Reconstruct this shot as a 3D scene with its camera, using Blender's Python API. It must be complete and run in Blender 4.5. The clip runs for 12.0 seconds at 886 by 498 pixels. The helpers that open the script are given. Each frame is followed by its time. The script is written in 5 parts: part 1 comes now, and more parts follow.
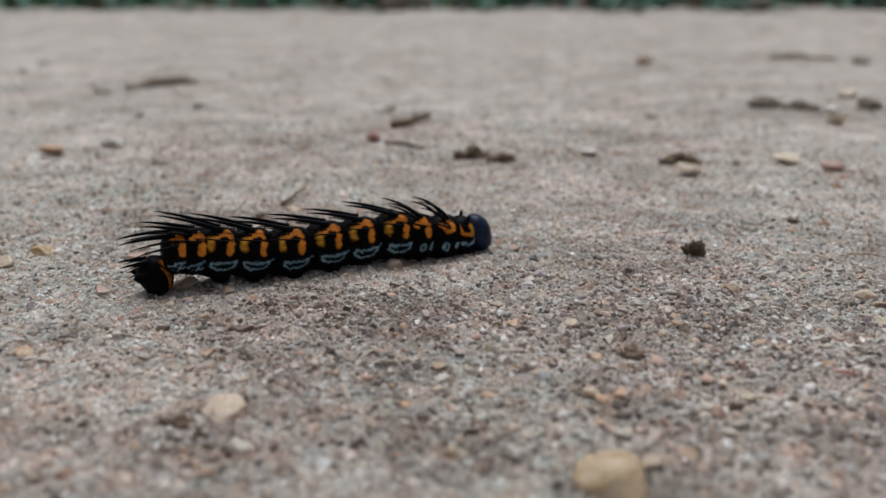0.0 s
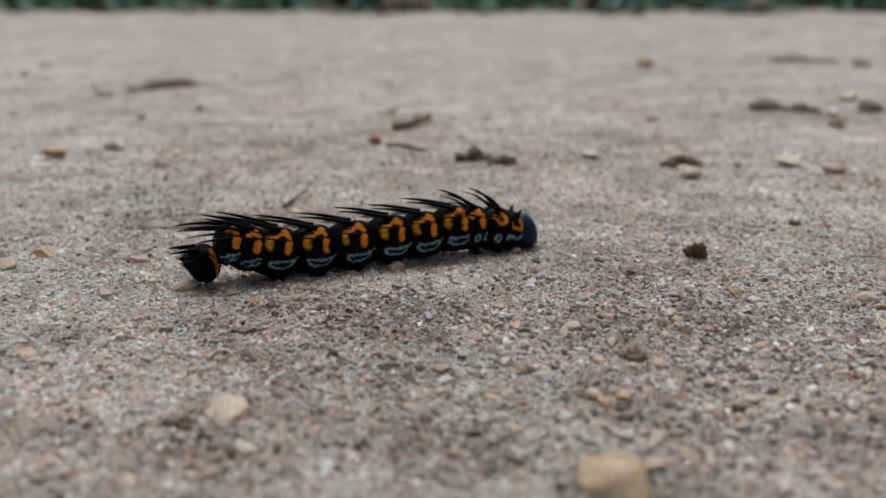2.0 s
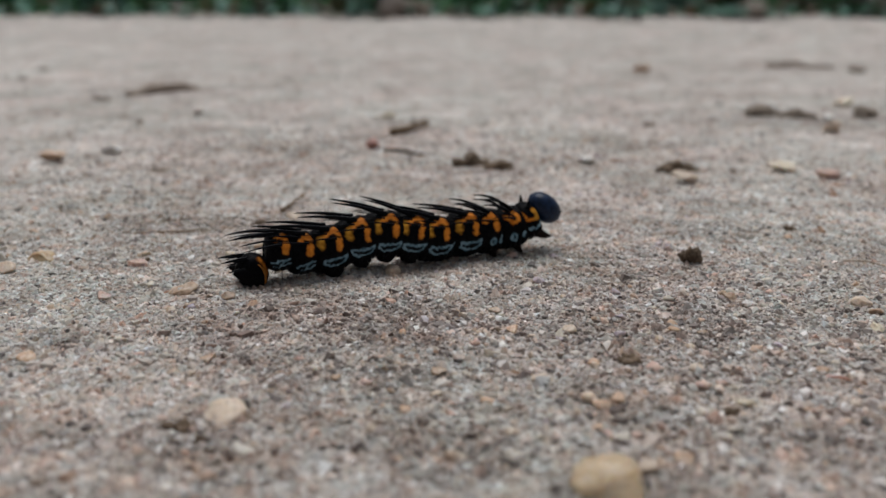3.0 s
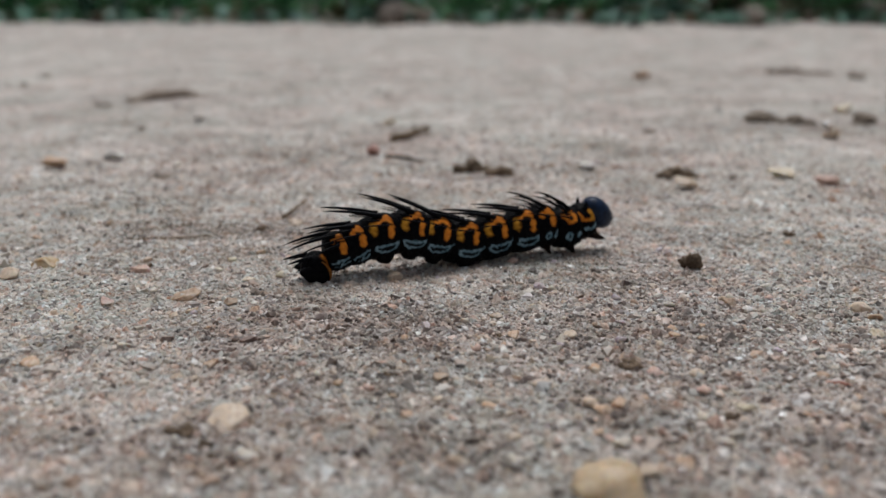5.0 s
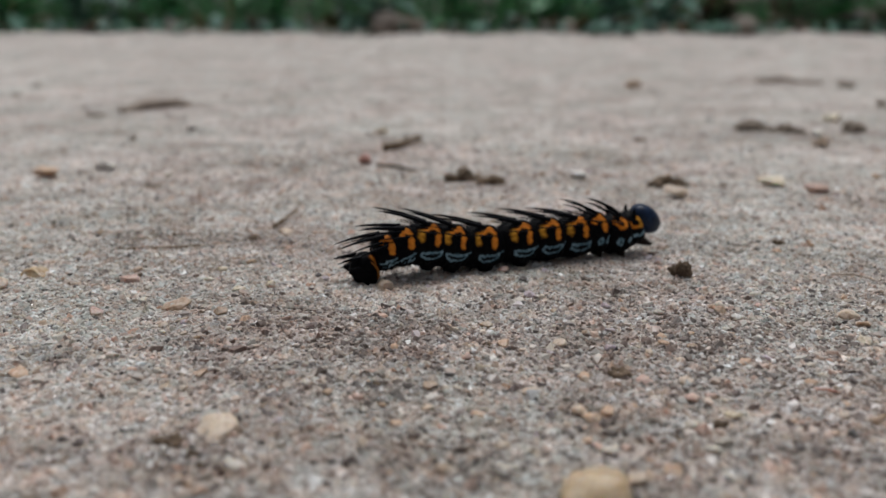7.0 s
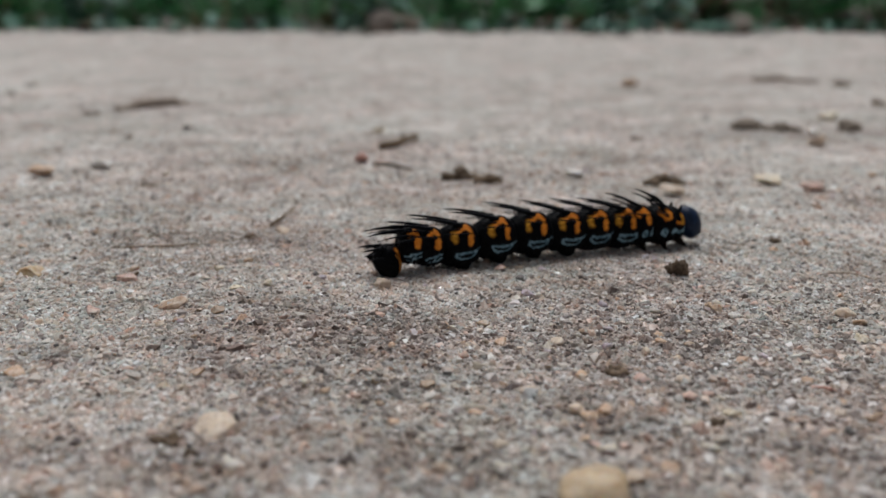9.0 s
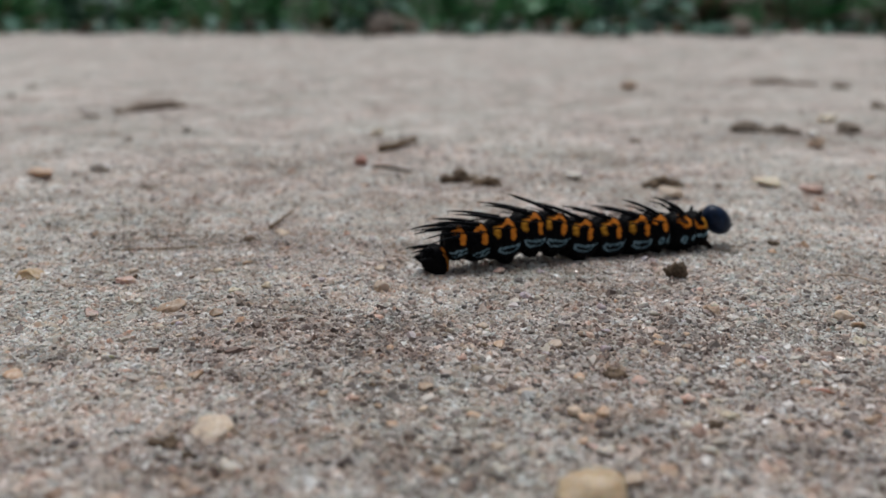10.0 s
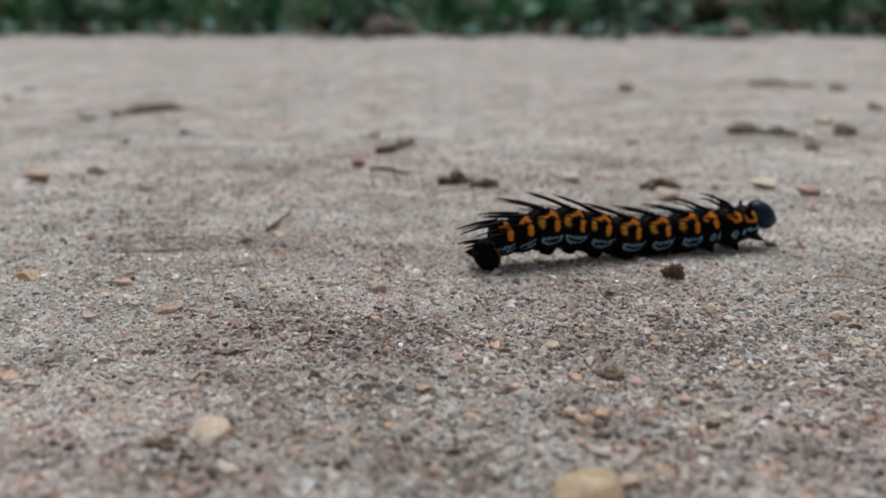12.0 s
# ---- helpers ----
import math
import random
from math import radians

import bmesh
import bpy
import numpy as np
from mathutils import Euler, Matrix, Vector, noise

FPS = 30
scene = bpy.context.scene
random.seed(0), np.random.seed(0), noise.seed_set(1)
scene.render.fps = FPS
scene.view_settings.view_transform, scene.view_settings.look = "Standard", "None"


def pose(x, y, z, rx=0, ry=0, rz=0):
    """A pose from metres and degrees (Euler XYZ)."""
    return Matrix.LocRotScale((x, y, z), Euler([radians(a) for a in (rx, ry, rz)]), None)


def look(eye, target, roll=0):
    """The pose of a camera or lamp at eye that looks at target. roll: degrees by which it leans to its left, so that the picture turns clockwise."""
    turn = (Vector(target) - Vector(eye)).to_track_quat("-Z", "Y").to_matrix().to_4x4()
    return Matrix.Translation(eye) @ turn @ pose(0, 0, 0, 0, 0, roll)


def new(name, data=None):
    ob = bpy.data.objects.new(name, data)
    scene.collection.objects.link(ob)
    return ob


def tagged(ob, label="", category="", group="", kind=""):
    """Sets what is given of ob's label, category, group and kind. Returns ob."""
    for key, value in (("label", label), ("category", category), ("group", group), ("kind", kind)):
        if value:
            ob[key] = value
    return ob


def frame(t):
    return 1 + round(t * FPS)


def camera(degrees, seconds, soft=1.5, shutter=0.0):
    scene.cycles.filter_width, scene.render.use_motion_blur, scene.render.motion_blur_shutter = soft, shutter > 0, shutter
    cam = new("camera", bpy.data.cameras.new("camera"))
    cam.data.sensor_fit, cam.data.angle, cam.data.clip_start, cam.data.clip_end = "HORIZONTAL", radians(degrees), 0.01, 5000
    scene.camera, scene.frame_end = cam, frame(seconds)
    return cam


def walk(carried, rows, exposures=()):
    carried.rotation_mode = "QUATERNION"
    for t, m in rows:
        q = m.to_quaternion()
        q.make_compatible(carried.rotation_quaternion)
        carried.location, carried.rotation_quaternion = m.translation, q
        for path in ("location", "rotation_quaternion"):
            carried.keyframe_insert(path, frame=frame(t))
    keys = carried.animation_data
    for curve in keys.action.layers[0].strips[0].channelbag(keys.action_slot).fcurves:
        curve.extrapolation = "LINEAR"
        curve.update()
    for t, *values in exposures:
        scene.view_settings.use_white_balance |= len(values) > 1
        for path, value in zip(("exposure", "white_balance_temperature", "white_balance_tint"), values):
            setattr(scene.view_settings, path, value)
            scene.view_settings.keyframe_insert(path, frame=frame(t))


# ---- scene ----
cam = camera(57, 12.0)
walk(cam, [
    (0, look((0.00000, 0.00000, 0.03000), (0.0000, 0.9536, -0.2711), 0.00)),
    (0.5, look((-0.00004, -0.00012, 0.03002), (0.0001, 0.9538, -0.2701), -0.01)),
    (1, look((-0.00010, -0.00003, 0.03001), (0.0001, 0.9532, -0.2721), 0.02)),
    (1.5, look((-0.00008, -0.00015, 0.03004), (0.0004, 0.9541, -0.2689), 0.05)),
    (2, look((-0.00017, -0.00015, 0.03003), (-0.0009, 0.9543, -0.2684), 0.02)),
    (2.5, look((-0.00008, -0.00067, 0.03018), (0.0001, 0.9546, -0.2656), 0.07)),
    (3, look((-0.00012, -0.00073, 0.03018), (0.0025, 0.9554, -0.2629), 0.15)),
    (5, look((-0.00026, -0.00115, 0.03030), (0.0023, 0.9571, -0.2557), 0.13)),
    (5.5, look((-0.00014, -0.00107, 0.03033), (0.0038, 0.9574, -0.2548), 0.11)),
    (6, look((0.00003, -0.00113, 0.03034), (0.0064, 0.9586, -0.2506), 0.11)),
    (6.5, look((0.00016, -0.00122, 0.03034), (0.0092, 0.9594, -0.2472), 0.08)),
    (7, look((0.00014, -0.00129, 0.03033), (0.0102, 0.9600, -0.2452), 0.11)),
    (9, look((0.00003, -0.00129, 0.03031), (0.0148, 0.9595, -0.2466), 0.15)),
    (9.5, look((0.00014, -0.00130, 0.03036), (0.0148, 0.9598, -0.2455), 0.11)),
    (10, look((0.00018, -0.00132, 0.03034), (0.0150, 0.9602, -0.2438), 0.12)),
    (10.5, look((0.00013, -0.00128, 0.03034), (0.0165, 0.9601, -0.2444), 0.12)),
    (11, look((0.00022, -0.00132, 0.03032), (0.0168, 0.9600, -0.2445), 0.09)),
    (11.5, look((0.00019, -0.00126, 0.03027), (0.0177, 0.9595, -0.2466), 0.11)),
    (12, look((0.00025, -0.00135, 0.03029), (0.0178, 0.9608, -0.2415), 0.09)),
])
cam.data.dof.use_dof = True
cam.data.dof.focus_distance = 0.085
cam.data.dof.aperture_fstop = 24.0

# ---- daylight under an overcast sky ----
SUN_UP, SUN_TURN = 70.0, -6.0
world = bpy.data.worlds.new("overcast_sky")
scene.world = world
world.use_nodes = True
sky = world.node_tree.nodes.new("ShaderNodeTexSky")
sky.sky_type = "NISHITA"
sky.sun_disc = False
sky.sun_elevation, sky.sun_rotation = radians(SUN_UP), radians(SUN_TURN)
sky.air_density, sky.dust_density, sky.ozone_density = 1.0, 4.0, 0.6
cloud = world.node_tree.nodes.new("ShaderNodeHueSaturation")
cloud.inputs["Saturation"].default_value = 0.35
world.node_tree.links.new(sky.outputs[0], cloud.inputs["Color"])
world.node_tree.links.new(cloud.outputs[0], world.node_tree.nodes["Background"].inputs["Color"])
world.node_tree.nodes["Background"].inputs["Strength"].default_value = 0.062
sun = new("sun", bpy.data.lights.new("sun", "SUN"))
sun.data.energy, sun.data.angle, sun.data.color = 1.82, radians(36), (0.974, 0.998, 1.014)
sun.matrix_basis = look((0, 0, 0), (-math.sin(radians(SUN_TURN)) * math.cos(radians(SUN_UP)),
                                   -math.cos(radians(SUN_TURN)) * math.cos(radians(SUN_UP)),
                                   -math.sin(radians(SUN_UP))))
sun.location = (0, 0, 3)

MM = 0.001


# ---- materials ----
class Paint:
    """A node material with a Principled shader and short ways to add nodes."""

    def __init__(self, name, rough=0.6, spec=0.5):
        self.m = bpy.data.materials.new(name)
        self.m.use_nodes = True
        self.t = self.m.node_tree
        self.b = self.t.nodes["Principled BSDF"]
        self.b.inputs["Roughness"].default_value = rough
        self.b.inputs["Specular IOR Level"].default_value = spec
        self.where = self.t.nodes.new("ShaderNodeTexCoord").outputs["Object"]

    def link(self, a, b):
        self.t.links.new(a, b)

    def noise(self, scale, detail=4.0, rough=0.55):
        n = self.t.nodes.new("ShaderNodeTexNoise")
        n.inputs["Scale"].default_value, n.inputs["Detail"].default_value = scale, detail
        n.inputs["Roughness"].default_value = rough
        self.link(self.where, n.inputs["Vector"])
        return n.outputs["Fac"]

    def cells(self, scale, output="Color"):
        n = self.t.nodes.new("ShaderNodeTexVoronoi")
        n.inputs["Scale"].default_value = scale
        self.link(self.where, n.inputs["Vector"])
        return n.outputs[output]

    def ramp(self, fac, *stops):
        n = self.t.nodes.new("ShaderNodeValToRGB")
        e = n.color_ramp.elements
        while len(e) < len(stops):
            e.new(0.5)
        for k, (p, c) in zip(e, stops):
            k.position, k.color = p, (*c, 1.0)
        self.link(fac, n.inputs["Fac"])
        return n.outputs["Color"]

    def mix(self, fac, a, b, kind="MIX"):
        n = self.t.nodes.new("ShaderNodeMix")
        n.data_type, n.blend_type = "RGBA", kind
        for socket, value in ((n.inputs[0], fac), (n.inputs[6], a), (n.inputs[7], b)):
            if isinstance(value, (int, float)):
                socket.default_value = value
            elif isinstance(value, tuple):
                socket.default_value = (*value, 1.0)
            else:
                self.link(value, socket)
        return n.outputs[2]

    def sum(self, kind, a, b):
        n = self.t.nodes.new("ShaderNodeMath")
        n.operation = kind
        for socket, value in ((n.inputs[0], a), (n.inputs[1], b)):
            if isinstance(value, (int, float)):
                socket.default_value = value
            else:
                self.link(value, socket)
        return n.outputs[0]

    def attribute(self, name):
        n = self.t.nodes.new("ShaderNodeAttribute")
        n.attribute_name = name
        return n.outputs["Fac"]

    def island(self):
        return self.t.nodes.new("ShaderNodeNewGeometry").outputs["Random Per Island"]

    def chance(self):
        return self.t.nodes.new("ShaderNodeObjectInfo").outputs["Random"]

    def bump(self, height, strength, distance):
        n = self.t.nodes.new("ShaderNodeBump")
        n.inputs["Strength"].default_value, n.inputs["Distance"].default_value = strength, distance
        self.link(height, n.inputs["Height"])
        self.link(n.outputs[0], self.b.inputs["Normal"])

    def colour(self, c):
        if isinstance(c, tuple):
            self.b.inputs["Base Color"].default_value = (*c, 1.0)
        else:
            self.link(c, self.b.inputs["Base Color"])
        return self


def thin(p, share=0.45):
    """Lets part of the light through a thin leaf."""
    t = p.t.nodes.new("ShaderNodeBsdfTranslucent")
    m = p.t.nodes.new("ShaderNodeMixShader")
    m.inputs[0].default_value = share
    p.link(p.b.inputs["Base Color"].links[0].from_socket, t.inputs["Color"])
    p.link(p.b.outputs[0], m.inputs[1])
    p.link(t.outputs[0], m.inputs[2])
    p.link(m.outputs[0], p.t.nodes["Material Output"].inputs["Surface"])


def sand_colour(p, fac):
    return p.ramp(fac, (0.0, (0.03, 0.026, 0.026)), (0.03, (0.11, 0.09, 0.088)), (0.08, (0.29, 0.24, 0.228)), (0.16, (0.45, 0.40, 0.368)), (0.30, (0.60, 0.485, 0.405)),
                  (0.40, (0.49, 0.50, 0.46)), (0.50, (0.67, 0.66, 0.62)), (0.60, (0.62, 0.45, 0.38)), (0.70, (0.47, 0.475, 0.445)), (0.79, (0.64, 0.54, 0.43)),
                  (0.88, (0.76, 0.735, 0.72)), (1.0, (0.93, 0.925, 0.92)))


def mottle(p, base):
    """Uneven tone and hue of the packed sand, from grain beds to broad patches."""
    for scale, detail, dark, light in ((260, 4, (0.86, 0.84, 0.83), (1.07, 1.07, 1.07)), (110, 5, (0.80, 0.78, 0.765), (1.10, 1.10, 1.10)),
                                       (42, 6, (0.80, 0.775, 0.75), (1.11, 1.105, 1.10)), (7, 6, (0.92, 0.905, 0.89), (1.10, 1.10, 1.095))):
        base = p.mix(1.0, base, p.ramp(p.noise(scale, detail, 0.6), (0.38, dark), (0.5, (0.975, 0.97, 0.965)), (0.62, light)), "MULTIPLY")
    base = p.mix(1.0, base, p.ramp(p.noise(340, 3, 0.6), (0.33, (1.07, 0.955, 0.90)), (0.5, (1.0, 1.0, 1.0)), (0.67, (0.93, 0.99, 1.03))), "MULTIPLY")
    return p.mix(1.0, base, p.ramp(p.noise(30, 5, 0.6), (0.38, (1.02, 0.975, 0.975)), (0.62, (0.955, 1.0, 1.0))), "MULTIPLY")


def make_ground_paint():
    p = Paint("packed_sand", 0.85, 0.3)
    cell = p.cells(1900)
    sep = p.t.nodes.new("ShaderNodeSeparateColor")
    p.link(cell, sep.inputs[0])
    grain = sand_colour(p, sep.outputs[0])
    fine = p.ramp(p.noise(700, 5), (0.3, (0.49, 0.475, 0.455)), (0.7, (0.69, 0.68, 0.66)))
    base = p.mix(0.6, grain, fine)
    # shade in the gaps between grains, darkened in the colour itself
    gap_shade = p.ramp(p.cells(1300, "Distance"), (0.42, (1.05, 1.05, 1.05)), (0.62, (0.78, 0.76, 0.75)))
    base = mottle(p, p.mix(1.0, base, gap_shade, "MULTIPLY"))
    base = p.mix(p.sum("MULTIPLY", p.attribute("dirt_shade"), 0.6), base, (0.165, 0.122, 0.107))
    base = p.mix(p.attribute("soil"), base, (0.09, 0.075, 0.055))
    p.colour(base)
    p.bump(p.sum("ADD", p.cells(1900, "Distance"), p.noise(300, 5)), 0.6, 0.0004)
    return p.m


def make_grain_paint():
    p = Paint("sand_grains", 0.55, 0.5)
    r = p.island()
    base = sand_colour(p, r)
    base = p.mix(0.14, base, p.ramp(p.noise(1800, 3), (0.3, (0.32, 0.29, 0.265)), (0.7, (0.64, 0.61, 0.58))))
    dark = p.sum("GREATER_THAN", p.sum("MULTIPLY", p.attribute("dirt_shade"), 0.6), p.sum("FRACT", p.sum("MULTIPLY", r, 37.0), 0.0))
    base = p.mix(p.sum("MULTIPLY", dark, 0.8), base, (0.13, 0.098, 0.085))
    p.colour(mottle(p, base))
    p.link(p.ramp(p.sum("FRACT", p.sum("MULTIPLY", r, 91.0), 0.0), (0.0, (0.75,) * 3), (0.6, (0.5,) * 3), (0.85, (0.14,) * 3), (1.0, (0.08,) * 3)), p.b.inputs["Roughness"])
    p.bump(p.noise(5000, 3), 0.3, 0.00008)
    p.b.inputs["Subsurface Weight"].default_value = 0.7
    p.b.inputs["Subsurface Radius"].default_value = (1.0, 0.9, 0.85)
    p.b.inputs["Subsurface Scale"].default_value = 0.0004
    return p.m


def make_grit_paint():
    p = Paint("tinted_grit", 0.4, 0.45)
    tint = p.ramp(p.island(), (0.0, (0.09, 0.065, 0.055)), (0.10, (0.30, 0.21, 0.17)), (0.25, (0.58, 0.41, 0.29)), (0.42, (0.62, 0.42, 0.34)),
                  (0.6, (0.61, 0.54, 0.44)), (0.8, (0.63, 0.60, 0.57)), (0.93, (0.52, 0.43, 0.49)), (1.0, (0.82, 0.80, 0.78)))
    p.colour(p.mix(1.0, tint, p.ramp(p.noise(2600, 3), (0.3, (0.78, 0.76, 0.74)), (0.65, (1.05, 1.05, 1.05))), "MULTIPLY"))
    p.bump(p.noise(4000, 3), 0.3, 0.0001)
    p.b.inputs["Subsurface Weight"].default_value = 0.7
    p.b.inputs["Subsurface Radius"].default_value = (1.0, 0.85, 0.75)
    p.b.inputs["Subsurface Scale"].default_value = 0.0005
    return p.m


def make_stone_paint(name, low, high, rough=0.5, glow=0.0):
    p = Paint(name, rough, 0.45)
    tone = p.ramp(p.noise(900, 5, 0.65), (0.3, low), (0.7, high))
    speck = p.ramp(p.noise(3500, 2), (0.34, (0.74, 0.70, 0.67)), (0.5, (1.0, 1.0, 1.0)))
    base = p.mix(1.0, tone, speck, "MULTIPLY")
    if rough < 0.75:
        bloom = p.ramp(p.noise(1500, 5, 0.7), (0.42, (0.04,) * 3), (0.62, (0.36,) * 3))
        base = p.mix(bloom, base, (0.60, 0.55, 0.50))
    vary = p.ramp(p.chance(), (0.0, (0.82, 0.82, 0.82)), (1.0, (1.08, 1.07, 1.06)))
    p.colour(p.mix(1.0, base, vary, "MULTIPLY"))
    glow = glow or 0.35
    if rough < 0.65:
        p.b.inputs["Subsurface Weight"].default_value = glow
        p.b.inputs["Subsurface Radius"].default_value = (1.0, 0.7, 0.4)
        p.b.inputs["Subsurface Scale"].default_value = 0.0007
    p.bump(p.noise(2200, 4), 0.4, 0.00025)
    return p.m


def make_skin_paint():
    p = Paint("caterpillar_skin", 0.42, 0.03)
    fine = p.noise(2600, 4)
    black = p.ramp(fine, (0.35, (0.0015, 0.0015, 0.002)), (0.75, (0.006, 0.0065, 0.008)))
    tint = p.ramp(p.noise(1500, 3), (0.3, (0.44, 0.11, 0.010)), (0.7, (0.68, 0.245, 0.034)))
    base = p.mix(p.attribute("orange"), black, tint)
    base = p.mix(p.attribute("yellow"), base, p.ramp(fine, (0.3, (0.32, 0.135, 0.014)), (0.7, (0.56, 0.27, 0.036))))
    base = p.mix(p.attribute("blue"), base, p.ramp(p.noise(1800, 3), (0.3, (0.07, 0.15, 0.20)), (0.7, (0.27, 0.41, 0.49))))
    p.colour(base)
    p.bump(p.noise(4200, 4), 0.35, 0.00012)
    return p.m


def make_shell_paint(name, low, high, rough, scale=2500, spec=0.05):
    p = Paint(name, rough, spec)
    p.colour(p.ramp(p.noise(scale, 4), (0.3, low), (0.7, high)))
    p.bump(p.noise(scale * 2, 3), 0.25, 0.00008)
    return p.m


def make_leaf_paint(name, dark, light):
    p = Paint(name, 0.5, 0.4)
    tone = p.ramp(p.noise(30, 4), (0.3, dark), (0.7, light))
    vary = p.ramp(p.chance(), (0.0, (0.6, 0.6, 0.6)), (1.0, (1.25, 1.2, 1.1)))
    p.colour(p.mix(1.0, tone, vary, "MULTIPLY"))
    thin(p)
    return p.m


def make_blade_paint():
    p = Paint("grass_blades", 0.55, 0.4)
    p.colour(p.ramp(p.island(), (0.0, (0.045, 0.14, 0.06)), (0.5, (0.08, 0.23, 0.09)), (0.85, (0.12, 0.28, 0.13)), (1.0, (0.18, 0.15, 0.08))))
    thin(p)
    return p.m


GROUND, GRAINS, GRIT = make_ground_paint(), make_grain_paint(), make_grit_paint()
STONES = {
    "amber": make_stone_paint("amber_stone", (0.50, 0.30, 0.13), (0.80, 0.62, 0.38), 0.3, 0.6),
    "quartz": make_stone_paint("yellow_quartz", (0.44, 0.31, 0.17), (0.63, 0.50, 0.33), 0.3, 0.7),
    "pink": make_stone_paint("pink_stone", (0.56, 0.34, 0.28), (0.72, 0.51, 0.43)),
    "red": make_stone_paint("red_stone", (0.46, 0.17, 0.13), (0.62, 0.30, 0.24)),
    "orange": make_stone_paint("orange_stone", (0.52, 0.31, 0.19), (0.68, 0.49, 0.34)),
    "tan": make_stone_paint("tan_stone", (0.54, 0.41, 0.30), (0.72, 0.59, 0.47)),
    "yellow": make_stone_paint("pale_yellow_stone", (0.60, 0.49, 0.33), (0.80, 0.72, 0.58), 0.4, 0.4),
    "pale": make_stone_paint("pale_stone", (0.56, 0.51, 0.44), (0.76, 0.71, 0.64), 0.45, 0.4),
    "white": make_stone_paint("milky_white_stone", (0.66, 0.63, 0.60), (0.84, 0.82, 0.79), 0.3, 0.2),
    "lilac": make_stone_paint("lilac_stone", (0.36, 0.29, 0.34), (0.55, 0.47, 0.53), 0.4),
    "brown": make_stone_paint("brown_stone", (0.34, 0.215, 0.13), (0.52, 0.37, 0.25), 0.5),
    "edge": make_stone_paint("weathered_edge_stone", (0.20, 0.165, 0.14), (0.36, 0.31, 0.27), 0.8),
    "black": make_stone_paint("black_stone", (0.018, 0.017, 0.018), (0.06, 0.055, 0.055), 0.5),
}
SOIL = make_stone_paint("dark_soil", (0.065, 0.043, 0.026), (0.26, 0.185, 0.125), 0.9)
DRY_SOIL = make_stone_paint("dry_soil", (0.21, 0.17, 0.135), (0.42, 0.35, 0.285), 0.9)
WOOD = make_stone_paint("dead_wood", (0.12, 0.075, 0.04), (0.26, 0.18, 0.11), 0.8)
DRY_WOOD = make_stone_paint("weathered_wood", (0.36, 0.29, 0.23), (0.56, 0.48, 0.41), 0.85)
DARK_WOOD = make_stone_paint("dark_twig_wood", (0.05, 0.036, 0.026), (0.13, 0.10, 0.075), 0.8)
SKIN = make_skin_paint()
HEAD = make_shell_paint("navy_head_shell", (0.002, 0.007, 0.020), (0.008, 0.024, 0.066), 0.4, 1700, 0.22)
SPINE = make_shell_paint("black_spine", (0.0012, 0.0013, 0.002), (0.005, 0.006, 0.009), 0.34, 2500, 0.07)
LEG = make_shell_paint("brown_black_leg", (0.004, 0.003, 0.003), (0.020, 0.012, 0.009), 0.5)
SHIELD = make_shell_paint("black_tail_shield", (0.001, 0.001, 0.0013), (0.004, 0.004, 0.005), 0.5)
RIM = make_shell_paint("orange_brown_rim", (0.20, 0.075, 0.016), (0.42, 0.17, 0.035), 0.5)
BLADES = make_blade_paint()
LEAVES = [make_leaf_paint("deep_green_leaf", (0.07, 0.27, 0.11), (0.14, 0.42, 0.20)),
          make_leaf_paint("blue_green_leaf", (0.18, 0.37, 0.32), (0.32, 0.54, 0.47)),
          make_leaf_paint("olive_leaf", (0.09, 0.10, 0.05), (0.18, 0.18, 0.10)),
          make_leaf_paint("dry_leaf", (0.15, 0.12, 0.09), (0.30, 0.25, 0.20))]
STEM = make_leaf_paint("green_stem", (0.02, 0.05, 0.015), (0.05, 0.09, 0.03))


# ---- mesh helpers, all in millimetres ----
def mesh_of(name, verts, faces, material, smooth=True, **fields):
    """A mesh from arrays of vertices (mm) and of faces with equal corner counts, or a list of faces."""
    me = bpy.data.meshes.new(name)
    verts = np.asarray(verts, float) * MM
    if isinstance(faces, np.ndarray):
        me.vertices.add(len(verts))
        me.vertices.foreach_set("co", verts.ravel())
        k = faces.shape[1]
        me.loops.add(faces.size)
        me.loops.foreach_set("vertex_index", faces.ravel().astype(np.int32))
        me.polygons.add(len(faces))
        me.polygons.foreach_set("loop_start", np.arange(0, faces.size, k, dtype=np.int32))
        me.update(calc_edges=True)
    else:
        me.from_pydata([tuple(v) for v in verts], [], faces)
    for key, values in fields.items():
        a = me.attributes.new(key, "FLOAT", "POINT")
        a.data.foreach_set("value", np.asarray(values, np.float32))
    me.polygons.foreach_set("use_smooth", [smooth] * len(me.polygons))
    me.materials.append(material)
    me.validate()
    return me


def part(name, me, parent, label="", m=None):
    ob = new(name, me)
    ob.parent = parent
    if m is not None:
        ob.matrix_basis = m
    if label:
        tagged(ob, label)
    return ob


def ball(level):
    bm = bmesh.new()
    bmesh.ops.create_icosphere(bm, subdivisions=level, radius=1.0)
    v = np.array([x.co[:] for x in bm.verts])
    f = np.array([[x.index for x in q.verts] for q in bm.faces])
    bm.free()
    return v, f


BALLS = {k: ball(k) for k in (1, 2, 3, 4)}


def bumps(p, seed, size, octaves=3):
    """Smooth numpy noise of about -1 to 1 at points p."""
    rng = np.random.default_rng(seed)
    out, amp = np.zeros(len(p)), 1.0
    for _ in range(octaves):
        for _ in range(4):
            k = rng.normal(size=p.shape[1]) * 2.2 / size
            out += amp * 0.35 * np.sin(p @ k + rng.uniform(0, 6.28))
        size, amp = size * 0.5, amp * 0.5
    return out


